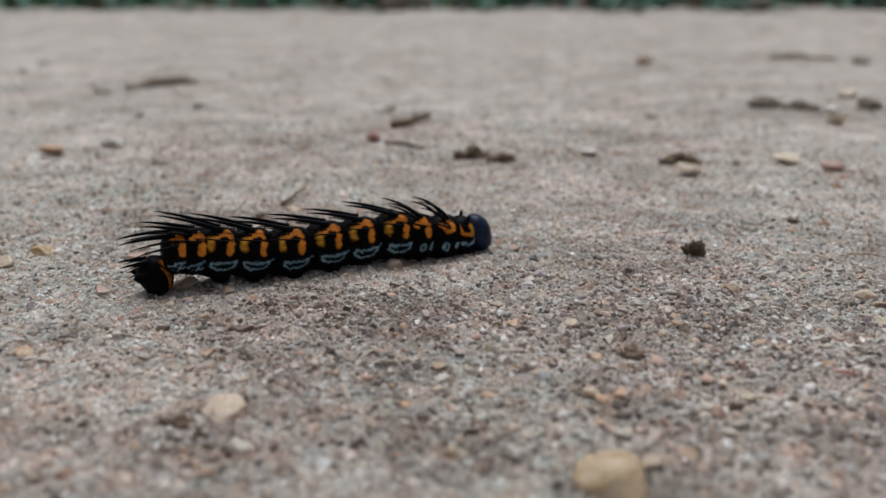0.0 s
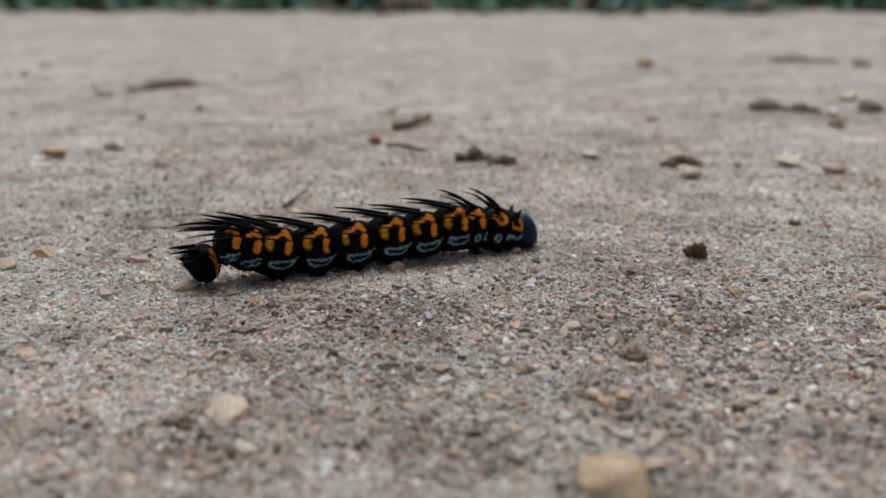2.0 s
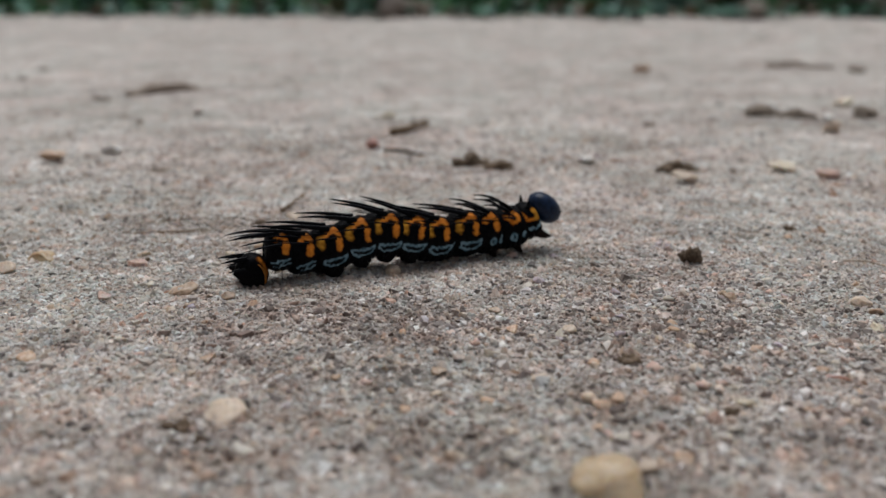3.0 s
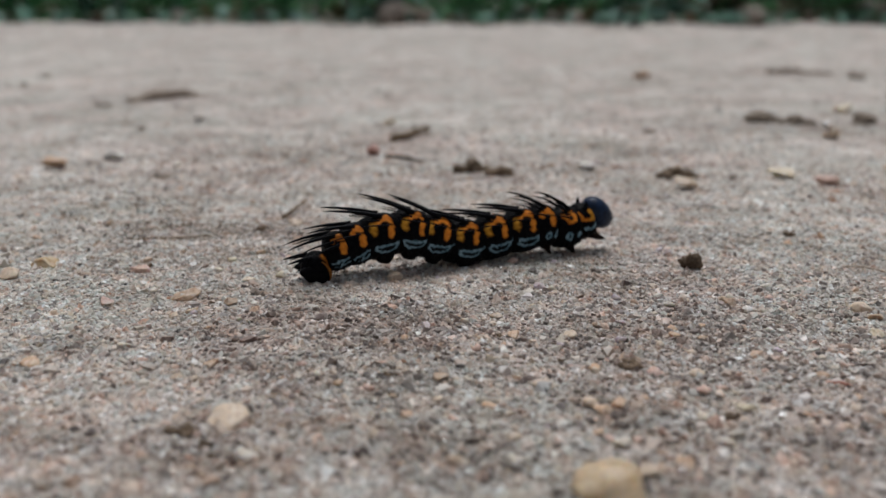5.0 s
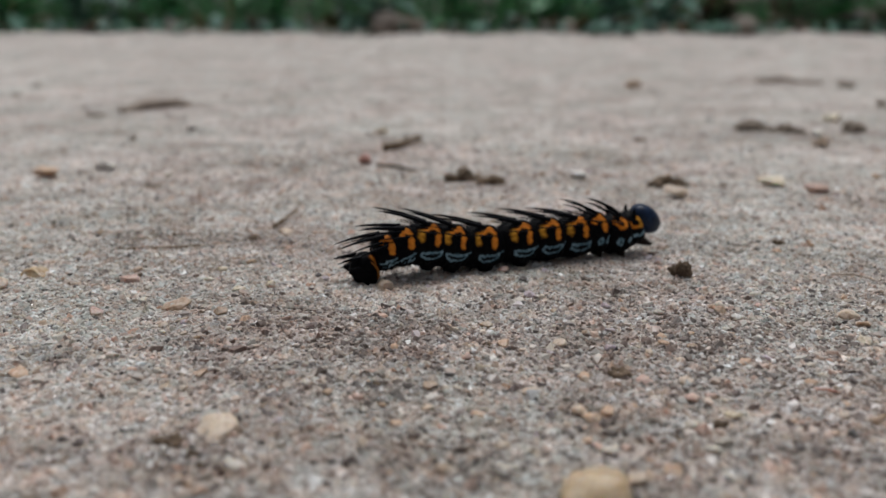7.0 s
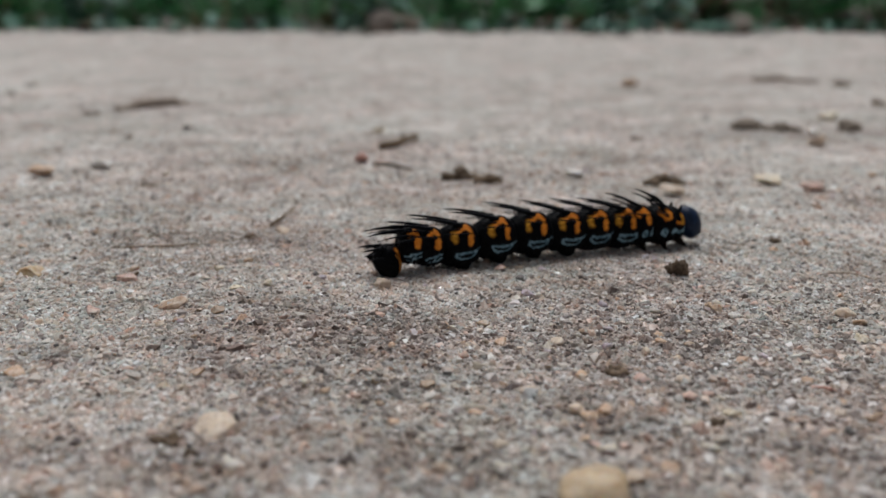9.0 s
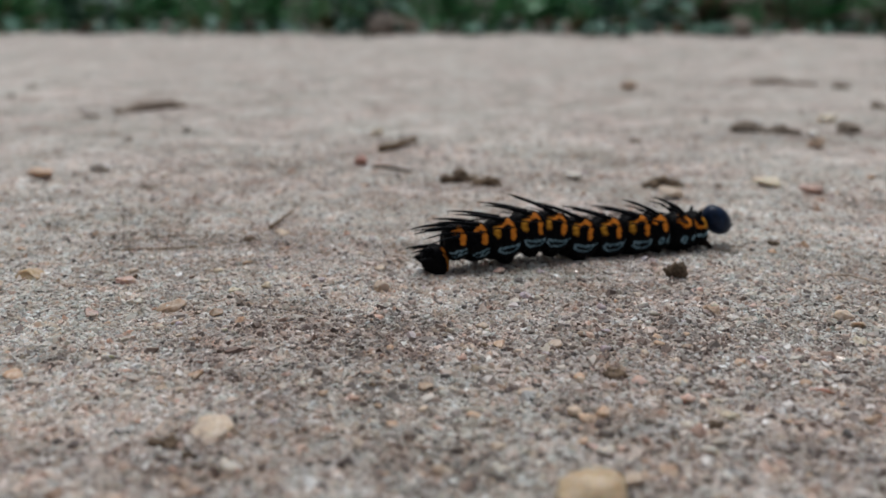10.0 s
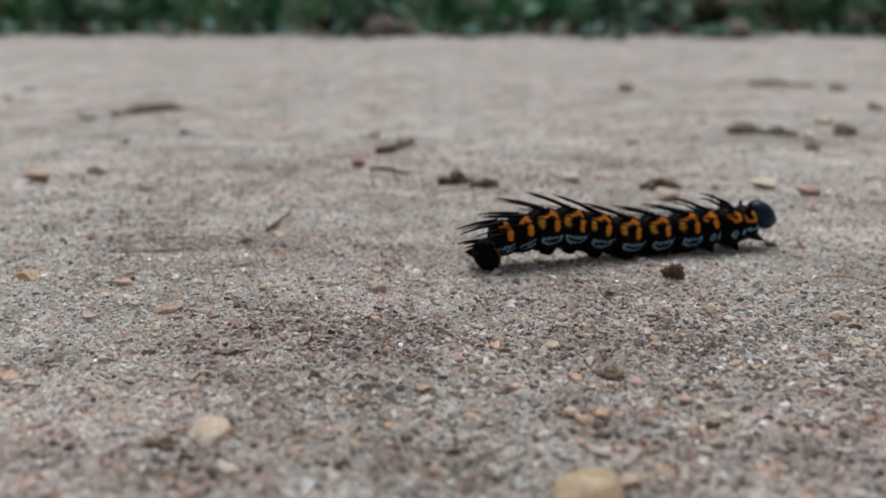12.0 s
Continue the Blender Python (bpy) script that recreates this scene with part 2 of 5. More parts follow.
def tube(path, radii, sides=7):
    """Vertices and faces of a round tapered tube along a path."""
    path, verts, faces = np.asarray(path, float), [], []
    n = len(path)
    for i in range(n):
        d = Vector(path[min(i + 1, n - 1)] - path[max(i - 1, 0)]).normalized()
        a = d.cross(Vector((0.13, 0.97, 0.21))).normalized()
        b = d.cross(a)
        for k in range(sides):
            w = 2 * math.pi * k / sides
            verts.append(path[i] + radii[i] * (math.cos(w) * np.array(a) + math.sin(w) * np.array(b)))
    for i in range(n - 1):
        for k in range(sides):
            a, b = i * sides + k, i * sides + (k + 1) % sides
            faces.append((a, b, b + sides, a + sides))
    faces.append(tuple(range(sides))[::-1])
    faces.append(tuple(range((n - 1) * sides, n * sides)))
    return verts, faces


# ---- the ground: one sheet to the horizon ----
# brown stains, and at (-37, 108) a shadow patch painted round the roots
DIRT_SHADE = [(-8, 72, 18, 8, 0.85), (-3, 63, 12, 5, 0.8), (30, 73, 15, 8, 0.95), (12, 72, 14, 6, 0.6), (24, 52, 12, 5, 0.6), (-18, 51, 9, 4, 0.4), (2, 49, 10, 4, 0.5), (26, 84, 12, 5, 0.5), (10, 82, 14, 4, 0.45), (-22, 78, 9, 4, 0.35),
        (22, 62, 8, 3, 0.4), (33, 64, 9, 4, 0.5), (-18, 108, 10, 4, 0.4), (-37, 108, 13, 5, 0.4), (8, 148, 14, 6, 0.6), (95, 215, 34, 12, 0.6),
        (27, 64, 30, 22, 0.32), (34, 88, 24, 12, 0.22), (29, 72, 9, 4, 0.7), (24, 65, 10, 4, 0.5), (36, 68, 8, 4, 0.6), (18, 79, 9, 3, 0.4), (-95, 275, 40, 12, 0.4), (165, 380, 50, 14, 0.4), (47, 108, 8, 3, 0.4)]


def dirt_shade_at(x, y):
    d = np.zeros(len(x))
    wob = bumps(np.stack([x, y], 1), 5, 9.0)
    for cx, cy, rx, ry, k in DIRT_SHADE:
        q = np.hypot((x - cx) / rx, (y - cy) / ry) + 0.35 * wob
        d = np.maximum(d, k * np.clip(1.35 - q, 0, 1))
    return np.clip(d, 0, 1)


def relief(x, y):
    p = np.stack([x, y], 1)
    far = np.clip(np.hypot(x, y - 90) - 70, 0, 2500)
    return 0.11 * bumps(p, 11, 7.0) + 0.04 * bumps(p, 13, 2.8) + np.minimum(0.0045 * far, 6.0) * bumps(p, 12, 70.0) - 0.1


def build_ground():
    radii = np.r_[np.linspace(0, 190, 230), np.geomspace(191, 90000, 170)]
    turns = 300
    w = np.linspace(0, 2 * np.pi, turns, endpoint=False)
    x = (radii[1:, None] * np.cos(w)).ravel()
    y = (radii[1:, None] * np.sin(w)).ravel() + 100.0
    x, y = np.r_[0.0, x], np.r_[100.0, y]
    z = relief(x, y)
    n = len(radii) - 1
    i, k = np.meshgrid(np.arange(n - 1), np.arange(turns), indexing="ij")
    a, b = 1 + i * turns + k, 1 + i * turns + (k + 1) % turns
    quads = np.stack([a, a + turns, b + turns, b], -1).reshape(-1, 4)
    fan = np.stack([np.zeros(turns, int), 1 + np.arange(turns), 1 + np.arange(turns), 1 + (np.arange(turns) + 1) % turns], -1)
    tris = [tuple(q) for q in fan[:, [0, 1, 3]]]
    verge = 1345 - 0.035 * x + 30 * bumps(np.stack([x, y], 1), 3, 160.0)
    soil = np.clip((y - verge - 110) / 160.0, 0, 1) * (y < 9000)
    me = mesh_of("ground", np.stack([x, y, z], 1), [tuple(q) for q in quads.tolist()] + tris, GROUND, dirt_shade=dirt_shade_at(x, y), soil=soil)
    return tagged(new("ground", me), "pale grey-tan packed sandy ground with damp brown patches", "ground", kind="structure")


def build_grains(name, label, count, spread, inner, size, seed, level, mid=98, paint=GRAINS):
    """Loose grains round the middle of the place, thinning outwards, as one mesh."""
    rng = np.random.default_rng(seed)
    r = np.sqrt(rng.uniform(inner ** 2, spread ** 2, count)) * (1 + 0.75 * rng.uniform(0, 1, count) ** 3.0)
    w = rng.uniform(0, 2 * np.pi, count)
    x, y = r * np.cos(w) * (1.15 if mid < 90 else 1.0) + 3, mid + r * np.sin(w)
    s = size * np.clip(rng.lognormal(0, 0.5, count), 0.4, 2.3) * 0.5
    v, f = BALLS[1] if level else (np.array([(a, b, c) for a in (-.7, .7) for b in (-.7, .7) for c in (-.7, .7)]),
                                   np.array([(0, 1, 3, 2), (4, 6, 7, 5), (0, 4, 5, 1), (2, 3, 7, 6), (0, 2, 6, 4), (1, 5, 7, 3)]))
    nv = len(v)
    shape = (v[None] * (1 + rng.normal(0, 0.2, (count, nv, 1))) + rng.normal(0, 0.16, (count, nv, 3))) * rng.uniform(0.6, 1.25, (count, 1, 3)) * s[:, None, None]
    q = rng.normal(size=(count, 4))
    q /= np.linalg.norm(q, axis=1, keepdims=True)
    a, b, c, d = q.T
    rot = np.array([[1 - 2 * (c * c + d * d), 2 * (b * c - a * d), 2 * (b * d + a * c)],
                    [2 * (b * c + a * d), 1 - 2 * (b * b + d * d), 2 * (c * d - a * b)],
                    [2 * (b * d - a * c), 2 * (c * d + a * b), 1 - 2 * (b * b + c * c)]]).transpose(2, 0, 1)
    pts = np.einsum("nij,nvj->nvi", rot, shape)
    pts[..., 2] *= 0.95
    pts += np.stack([x, y, relief(x, y) + s * (rng.uniform(-0.55, 0.05, count) - (0.15 if size > 0.55 else 0.0))], 1)[:, None]
    faces = (f[None] + (np.arange(count) * nv)[:, None, None]).reshape(-1, f.shape[1])
    dirt_shade = np.repeat(dirt_shade_at(x, y), nv)
    me = mesh_of(name, pts.reshape(-1, 3), faces, paint, smooth=False, dirt_shade=dirt_shade)
    return tagged(new(name, me), label, "sand", kind="stuff")


build_ground()
build_grains("sand_grains", "loose grey, tan and white quartz sand grains", 118000, 44, 0, 0.315, 21, False, 76)
build_grains("outer_sand", "loose angular grey, tan and white sand grains", 70000, 92, 34, 0.40, 24, False)
build_grains("coarse_sand", "scattered coarse sand grains on packed ground", 22000, 300, 60, 0.75, 22, False)
build_grains("coarse_grit", "larger tinted grit grains among the sand", 5000, 92, 0, 0.64, 23, True, 88, GRIT)
build_grains("quartz_grit", "pale rounded quartz grit among the sand", 8000, 36, 0, 0.60, 25, True, 62)


# ---- caterpillar ----
def capsule(p, a, b, r):
    a, b = np.array(a), np.array(b)
    t = np.clip(((p - a) @ (b - a)) / max(1e-9, (b - a) @ (b - a)), 0, 1)
    return np.linalg.norm(p - a - t[:, None] * (b - a), axis=1) - r


def chain(p, r, *points):
    return np.min([capsule(p, a, b, r) for a, b in zip(points, points[1:])], axis=0)


def mask(d, soft=0.07):
    return np.clip(0.5 - d / soft, 0, 1)


def body_ring(kind, R, half, mid, seed):
    """One barrel of the body with its pattern; x runs forward, the pattern is alike on both sides."""
    nx, nw = 60, 128
    u = np.linspace(-1, 1, nx)
    w = np.linspace(-np.pi, np.pi, nw, endpoint=False)
    U, A = np.meshgrid(u, w, indexing="ij")
    X = mid + half * U
    prof = np.where(U < 0, 0.66 + 0.34 * np.clip(1 - np.abs(U) ** 1.9, 0, 1) ** 0.6, 0.73 + 0.27 * np.clip(1 - np.abs(U) ** 2.8, 0, 1) ** 0.6)
    if kind == "rear":
        prof = np.where(U < 0, 0.45 + 0.55 * np.clip(1 - np.abs(U) ** 2.4, 0, 1) ** 0.55, prof)
    # the belly is smoother than the back: its grooves are shallower
    low = np.clip((-np.sin(A) - 0.15) / 0.5, 0, 1)
    prof = prof + low * (0.88 + 0.12 * np.clip(1 - np.abs(U) ** 2.4, 0, 1) ** 0.6 - prof) * (0.85 if kind != "rear" else 0.4)
    # fine creases across the back, deeper low on the sides
    r = R * prof * (1 + 0.010 * np.sin(X * 9.5) * (1.0 - 0.6 * np.sin(A)))
    Y, Z = r * np.cos(A), r * np.sin(A)
    # a fleshy fold along the flank under the pale lines, over a flattened belly
    fold = np.exp(-((np.sin(A) + 0.62) / 0.2) ** 2) * np.clip(1 - U ** 2, 0, 1)
    Y = Y * (1 + 0.05 * fold)
    Z = np.where(Z > 0, Z * (1 + 0.07 * np.clip(np.sin(A), 0, 1) ** 3 * np.clip(1 - U ** 2, 0, 1)), Z)
    Z = np.where(Z < 0, Z * ((1.0 if kind == "rear" or R > 2.58 else 1.1 if kind == "abdomen" else 1.12) - 0.04 * U ** 2), Z)
    elev = np.arcsin(np.clip(np.sin(A), -1, 1))
    p = np.stack([X.ravel(), (elev * 2.6).ravel()], 1)
    wob = 0.11 * bumps(p, seed, 0.45, 4)
    p = p + np.stack([wob, 0.10 * bumps(p, seed + 1, 0.5, 4)], 1)
    orange = yellow = blue = np.full(len(p), 9.0)
    if kind == "abdomen":
        bar = np.minimum(chain(p, 0.31, (-1.7, 2.2), (-1.0, 2.4), (-0.2, 2.6)), chain(p, 0.42, (-0.15, 2.75), (0.12, 2.95), (0.25, 2.45)))
        split = chain(p, 0.13, (-0.75, 2.15), (-0.25, 2.3), (0.15, 2.02), (0.55, 1.95))
        notch = np.minimum(capsule(p, (-0.55, 3.55), (-0.7, 3.2), 0.3), np.minimum(capsule(p, (-0.8, 1.55), (-0.45, 1.75), 0.42), split))
        oval = chain(p, 0.35, (0.30, 1.58), (0.2, 1.1), (0.12, 0.62))
        orange = np.maximum(np.minimum(bar, oval), -notch)
        yellow = np.maximum(chain(p, 0.35, (-1.75, 2.15), (-1.85, 1.6), (-1.8, 1.15)), -capsule(p, (-1.15, 1.5), (-1.1, 1.0), 0.24))
        blue = np.minimum(chain(p, 0.16, (-1.75, -0.45), (-0.9, -0.55), (0.1, -0.5), (0.8, -0.42)), np.minimum(chain(p, 0.08, (0.8, -0.42), (1.45, -0.12)),
                          chain(p, 0.12, (-1.8, -0.5), (-1.85, -0.9), (-1.2, -1.3), (-0.2, -1.32), (0.5, -1.05), (0.85, -0.5))))
    elif kind == "rear":
        bar = np.minimum(chain(p, 0.26, (-0.75, 2.15), (-0.6, 2.5), (-0.1, 2.7)), chain(p, 0.42, (-0.2, 2.65), (0.15, 2.8), (0.28, 2.4)))
        notch = np.minimum(capsule(p, (-0.4, 1.75), (-0.3, 1.8), 0.26), chain(p, 0.12, (-0.4, 2.1), (0.2, 2.0), (0.65, 1.95)))
        oval = chain(p, 0.42, (0.3, 1.55), (0.17, 1.05), (0.15, 0.55))
        orange = np.maximum(np.minimum(bar, oval), -notch)
        blue = np.minimum(chain(p, 0.12, (-1.2, -1.2), (-0.4, -0.7), (0.7, -0.45)), chain(p, 0.12, (-1.0, -1.8), (-0.2, -1.4), (0.8, -1.15)))
        blue = np.minimum(blue, chain(p, 0.1, (-0.35, -1.5), (0.1, -0.65)))
    elif kind == "front":
        bar = np.minimum(chain(p, 0.34, (-0.95, 1.9), (-0.6, 2.35), (0.1, 2.55)), chain(p, 0.42, (0.1, 2.6), (0.35, 2.25)))
        oval = chain(p, 0.37, (0.45, 1.45), (0.35, 0.8))
        notch = np.minimum(capsule(p, (-0.3, 1.75), (-0.15, 1.7), 0.26), chain(p, 0.11, (-0.3, 1.85), (0.3, 1.9), (0.8, 1.8)))
        orange = np.maximum(np.minimum(bar, oval), -notch)
        blue = np.minimum(np.abs(capsule(p, (-0.25, -0.9), (-0.23, -0.65), 0.28)) - 0.13, np.abs(capsule(p, (1.0, -0.85), (1.02, -0.6), 0.28)) - 0.13)
    elif kind == "looped":
        ring_mark = np.abs(capsule(p, (-0.6, 2.3), (-0.2, 1.75), 0.56)) - 0.26
        orange = np.maximum(np.minimum(ring_mark, chain(p, 0.22, (-0.8, 1.5), (-0.5, 1.8))), -np.minimum(capsule(p, (-1.25, 2.85), (-0.9, 2.65), 0.3), capsule(p, (-0.3, 2.4), (0.2, 2.55), 0.13)))
        blue = np.minimum(np.abs(capsule(p, (-0.55, -0.8), (-0.5, -0.55), 0.3)) - 0.15, capsule(p, (0.75, -0.7), (0.85, -0.5), 0.27))
    elif kind == "collar":
        orange = np.minimum(chain(p, 0.34, (0.7, 2.0), (0.8, 1.2), (0.55, 0.55)), chain(p, 0.22, (-0.7, 0.95), (0.0, 0.7), (0.7, 0.75)))
        orange = np.minimum(orange, chain(p, 0.2, (-0.85, 2.2), (-0.7, 1.5), (-0.7, 0.95)))
        orange = np.maximum(orange, -np.minimum(capsule(p, (0.15, 0.25), (0.7, 0.2), 0.2), capsule(p, (-0.1, 1.6), (0.1, 1.5), 0.33)))
        yellow = np.maximum(orange, 0.35 - p[:, 0])
        blue = np.minimum(chain(p, 0.19, (0.1, -0.75), (0.65, -0.6), (1.05, -0.1)), capsule(p, (-0.55, -0.55), (-0.4, -0.45), 0.27))
    verts = np.stack([X, Y, Z], -1).reshape(-1, 3)
    verts[:, 1:] *= (1 + 0.014 * bumps(verts, seed + 2, 0.9))[:, None]
    i, j = np.meshgrid(np.arange(nx - 1), np.arange(nw), indexing="ij")
    a, b = i * nw + j, i * nw + (j + 1) % nw
    faces = np.stack([a, a + nw, b + nw, b], -1).reshape(-1, 4)
    faces = [tuple(q) for q in faces.tolist()] + [tuple(range(nw))[::-1], tuple(range((nx - 1) * nw, nx * nw))]
    return mesh_of("segment", verts, faces, SKIN, orange=mask(orange, 0.17), yellow=mask(yellow, 0.3), blue=mask(blue, 0.15))


def spine_mesh(length, thick, lift, bend, lean=0.0):
    """A tapered spine that leaves the skin at lift degrees over the way back and bends towards the tail."""
    path, radii, at, n = [], [], np.zeros(3), 12
    for i in range(n):
        s = i / (n - 1)
        path.append(at.copy())
        radii.append(thick * (1 - s) ** 0.66 * (1.0 + 0.5 * math.exp(-(s / 0.05) ** 2)) + 0.012)
        w = radians(lift - bend * s)
        at = at + length / (n - 1) * np.array([-math.cos(w), lean, math.sin(w)])
    v, f = tube(path, radii, 7)
    return mesh_of("spine", v, f, SPINE)


def add_spines(ring, R, rows):
    """rows: x, elevation in degrees, length, thickness, lift, bend, sideways lean; on both sides."""
    for x, elev, length, thick, lift, bend, lean in rows:
        for side in (-1, 1):
            me = spine_mesh(length, thick, lift, bend, lean * side)
            c, s = math.cos(radians(elev)), math.sin(radians(elev))
            part("spine", me, ring, "", pose(x * MM, side * R * 0.97 * c * MM, R * (0.97 + 0.06 * max(0.0, s) ** 3) * s * MM))


def proleg_mesh():
    v, f = tube([(0, 0, 0.9), (0, 0, 0.2), (0, 0.05, -0.45), (0.02, 0.1, -0.85), (0.02, 0.1, -1.02), (0.02, 0.1, -1.1)], (0.95, 1.25, 1.12, 0.84, 0.74, 0.4), 18)
    v = np.array(v)
    v += 0.05 * bumps(v, 41, 0.5)[:, None]
    return mesh_of("proleg", v, f, SHIELD)


def leg_mesh(k):
    v, f = tube([(-0.1, 0, 0.5), (0, 0, 0), (0.12 * k, 0.05, -0.55 * k), (0.3 * k, 0.05, -1.0 * k), (0.5 * k, 0.05, -1.35 * k), (0.72 * k, 0.05, -1.6 * k)], (0.85, 0.78, 0.58, 0.40, 0.24, 0.05), 10)
    return mesh_of("leg", v, f, LEG)


crawler = tagged(new("caterpillar"), "black spiny caterpillar with orange patches and blue-grey stripes crawling on sand", "caterpillar")
RINGS = {1: ("abdomen", 2.57, 2.1), 2: ("abdomen", 2.57, 2.3), 3: ("abdomen", 2.6, 2.5), 4: ("abdomen", 2.62, 2.55), 5: ("abdomen", 2.6, 2.5),
         6: ("abdomen", 2.59, 2.3), 7: ("rear", 2.4, 1.75), 8: ("rear", 2.22, 1.5)}
FOOT, CLAW, FRONT_CLAW = proleg_mesh(), leg_mesh(1.12), leg_mesh(1.4)
abdomen, thorax = {}, {}
for n, (kind, R, half) in RINGS.items():
    ring = abdomen[n] = part("abdomen_segment", body_ring(kind, R, half, -0.8 if n < 7 else -0.4 if n == 7 else -0.15, 60 + n), crawler, "black ring with orange patch and blue-grey lines")
    if n < 7:
        rows = [(-0.5, 72, 6.3 + 0.1 * n, 0.29, 22, 15, 0.03), (0.0, 40, 3.6, 0.12, 14, 8, 0.2), (-0.9, 58, 2.8, 0.11, 15, 12, 0.1)]
    elif n == 7:
        rows = [(-0.2, 72, 5.6, 0.27, 15, 15, 0.05), (0.1, 40, 3.8, 0.13, 11, 8, 0.2), (-0.7, 60, 4.0, 0.14, 12, 12, 0.1)]
    else:
        rows = [(-0.3, 68, 5.6, 0.27, 6, 20, 0.06), (-0.2, 34, 4.4, 0.17, 0, 12, 0.2), (-0.7, 48, 4.2, 0.15, 2, 14, 0.14)]
    add_spines(ring, R, rows + [(-0.4, -32, 1.0, 0.08, -25, 20, 0.9), (0.1, -36, 0.8, 0.07, -50, 10, 0.9), (-0.9, -36, 0.8, 0.07, -40, 10, 0.9)])
    if 3 <= n <= 6:
        for side in (-1, 1):
            part("proleg", FOOT, ring, "stubby dark fleshy proleg", pose(-0.6 * MM, side * 1.15 * MM, -1.86 * MM))
for n, (kind, R, half) in {1: ("collar", 2.2, 1.32), 2: ("looped", 2.46, 1.9), 3: ("front", 2.52, 1.65)}.items():
    ring = thorax[n] = part("thorax_segment", body_ring(kind, R, half, -0.4 if n > 1 else -0.25, 80 + n), crawler, "black ring with orange mark and small blue-grey rings")
    rows = {1: [(0.3, 58, 1.0, 0.28, 112, 10, 0.1)], 2: [(-0.1, 68, 4.6, 0.25, 52, 50, 0.08), (-0.5, 60, 4.0, 0.2, 46, 44, 0.1), (-0.2, 38, 3.2, 0.13, 22, 12, 0.25)],
            3: [(-0.2, 70, 4.8, 0.25, 36, 30, 0.08), (-0.6, 60, 3.6, 0.16, 30, 24, 0.1), (-0.2, 40, 3.4, 0.14, 18, 10, 0.25)]}[n]
    add_spines(ring, R, rows)
    for side in (-1, 1):
        part("leg", CLAW if n > 1 else FRONT_CLAW, ring, "short pointed brown-black leg", pose((0.1 if n > 1 else 0.3) * MM, side * 0.95 * MM, (-1.85 if n == 3 else -1.75 if n == 2 else -1.5) * MM, 0, -25 if n == 1 else 0, 0))


def head_mesh():
    v, f = BALLS[4]
    v = v.copy()
    x, y, z = v.T
    groove = np.exp(-(y / 0.10) ** 2) * np.clip(x + 0.5, 0, 1) * np.clip(z + 0.55, 0, 1)
    s = np.array([1.68, 1.95, 2.45])
    out = v * s * (1 - 0.07 * groove)[:, None]
    out[:, 0] += np.where(z < -0.2, 0.22 * (-z - 0.2), 0)
    out[:, 1] *= np.where(z < 0, 1 + 0.14 * z, 1)
    out *= (1 + 0.01 * bumps(v, 90, 0.5))[:, None]
    out[:, 2] -= 0.2
    return mesh_of("head", out, f, HEAD)


head_part = part("head", head_mesh(), crawler, "rounded satin navy-black head")
v, f = BALLS[2]
part("labrum", mesh_of("labrum", v * np.array([0.3, 0.62, 0.32]), f, LEG), head_part, "dark mouthparts", pose(0.5 * MM, 0, -1.95 * MM))
for side in (-1, 1):
    part("mandible", mesh_of("mandible", v * np.array([0.28, 0.3, 0.36]), f, SPINE), head_part, "", pose(0.6 * MM, side * 0.42 * MM, -2.05 * MM))
    tv, tf = tube([(0, 0, 0), (0.25, 0, -0.12), (0.5, 0, -0.2)], (0.09, 0.07, 0.02), 6)
    part("antenna", mesh_of("antenna", tv, tf, LEG), head_part, "", pose(0.75 * MM, side * 0.85 * MM, -1.75 * MM))
    for k in range(5):
        w = radians(-70 + 34 * k)
        part("eye", mesh_of("eye", BALLS[1][0] * 0.09, BALLS[1][1], SPINE), head_part, "", pose((0.62 + 0.25 * math.cos(w)) * MM, side * 1.3 * MM, (-1.4 + 0.28 * math.sin(w)) * MM))


def tail_mesh():
    """The tail end: a blunt cone with the black anal shields hanging down and back."""
    v, f = BALLS[4]
    x, y, z = v.T
    out = v * np.array([1.8, 1.65, 1.65])
    out[:, 0] += 0.3
    down = np.clip(-z, 0, 1)
    out[:, 2] -= 0.95 * down ** 0.8
    out[:, 0] += 0.35 * down
    back = np.clip(-x, 0, 1)
    out[:, 2] -= 0.25 * back
    out[:, 1] *= 1 - 0.15 * back
    out *= (1 + 0.015 * bumps(v, 95, 0.4))[:, None]
    px = np.stack([out[:, 0], out[:, 2]], 1) + 0.05 * np.stack([bumps(out, 96, 0.6), bumps(out, 97, 0.6)], 1)
    orange = np.maximum(chain(px, 0.17, (1.1, 1.1), (1.6, 0.3), (1.7, -0.7), (1.3, -1.8)), 0.35 - np.abs(out[:, 1]))
    return mesh_of("tail", out, f, SKIN, orange=mask(orange, 0.12) * 0.75)


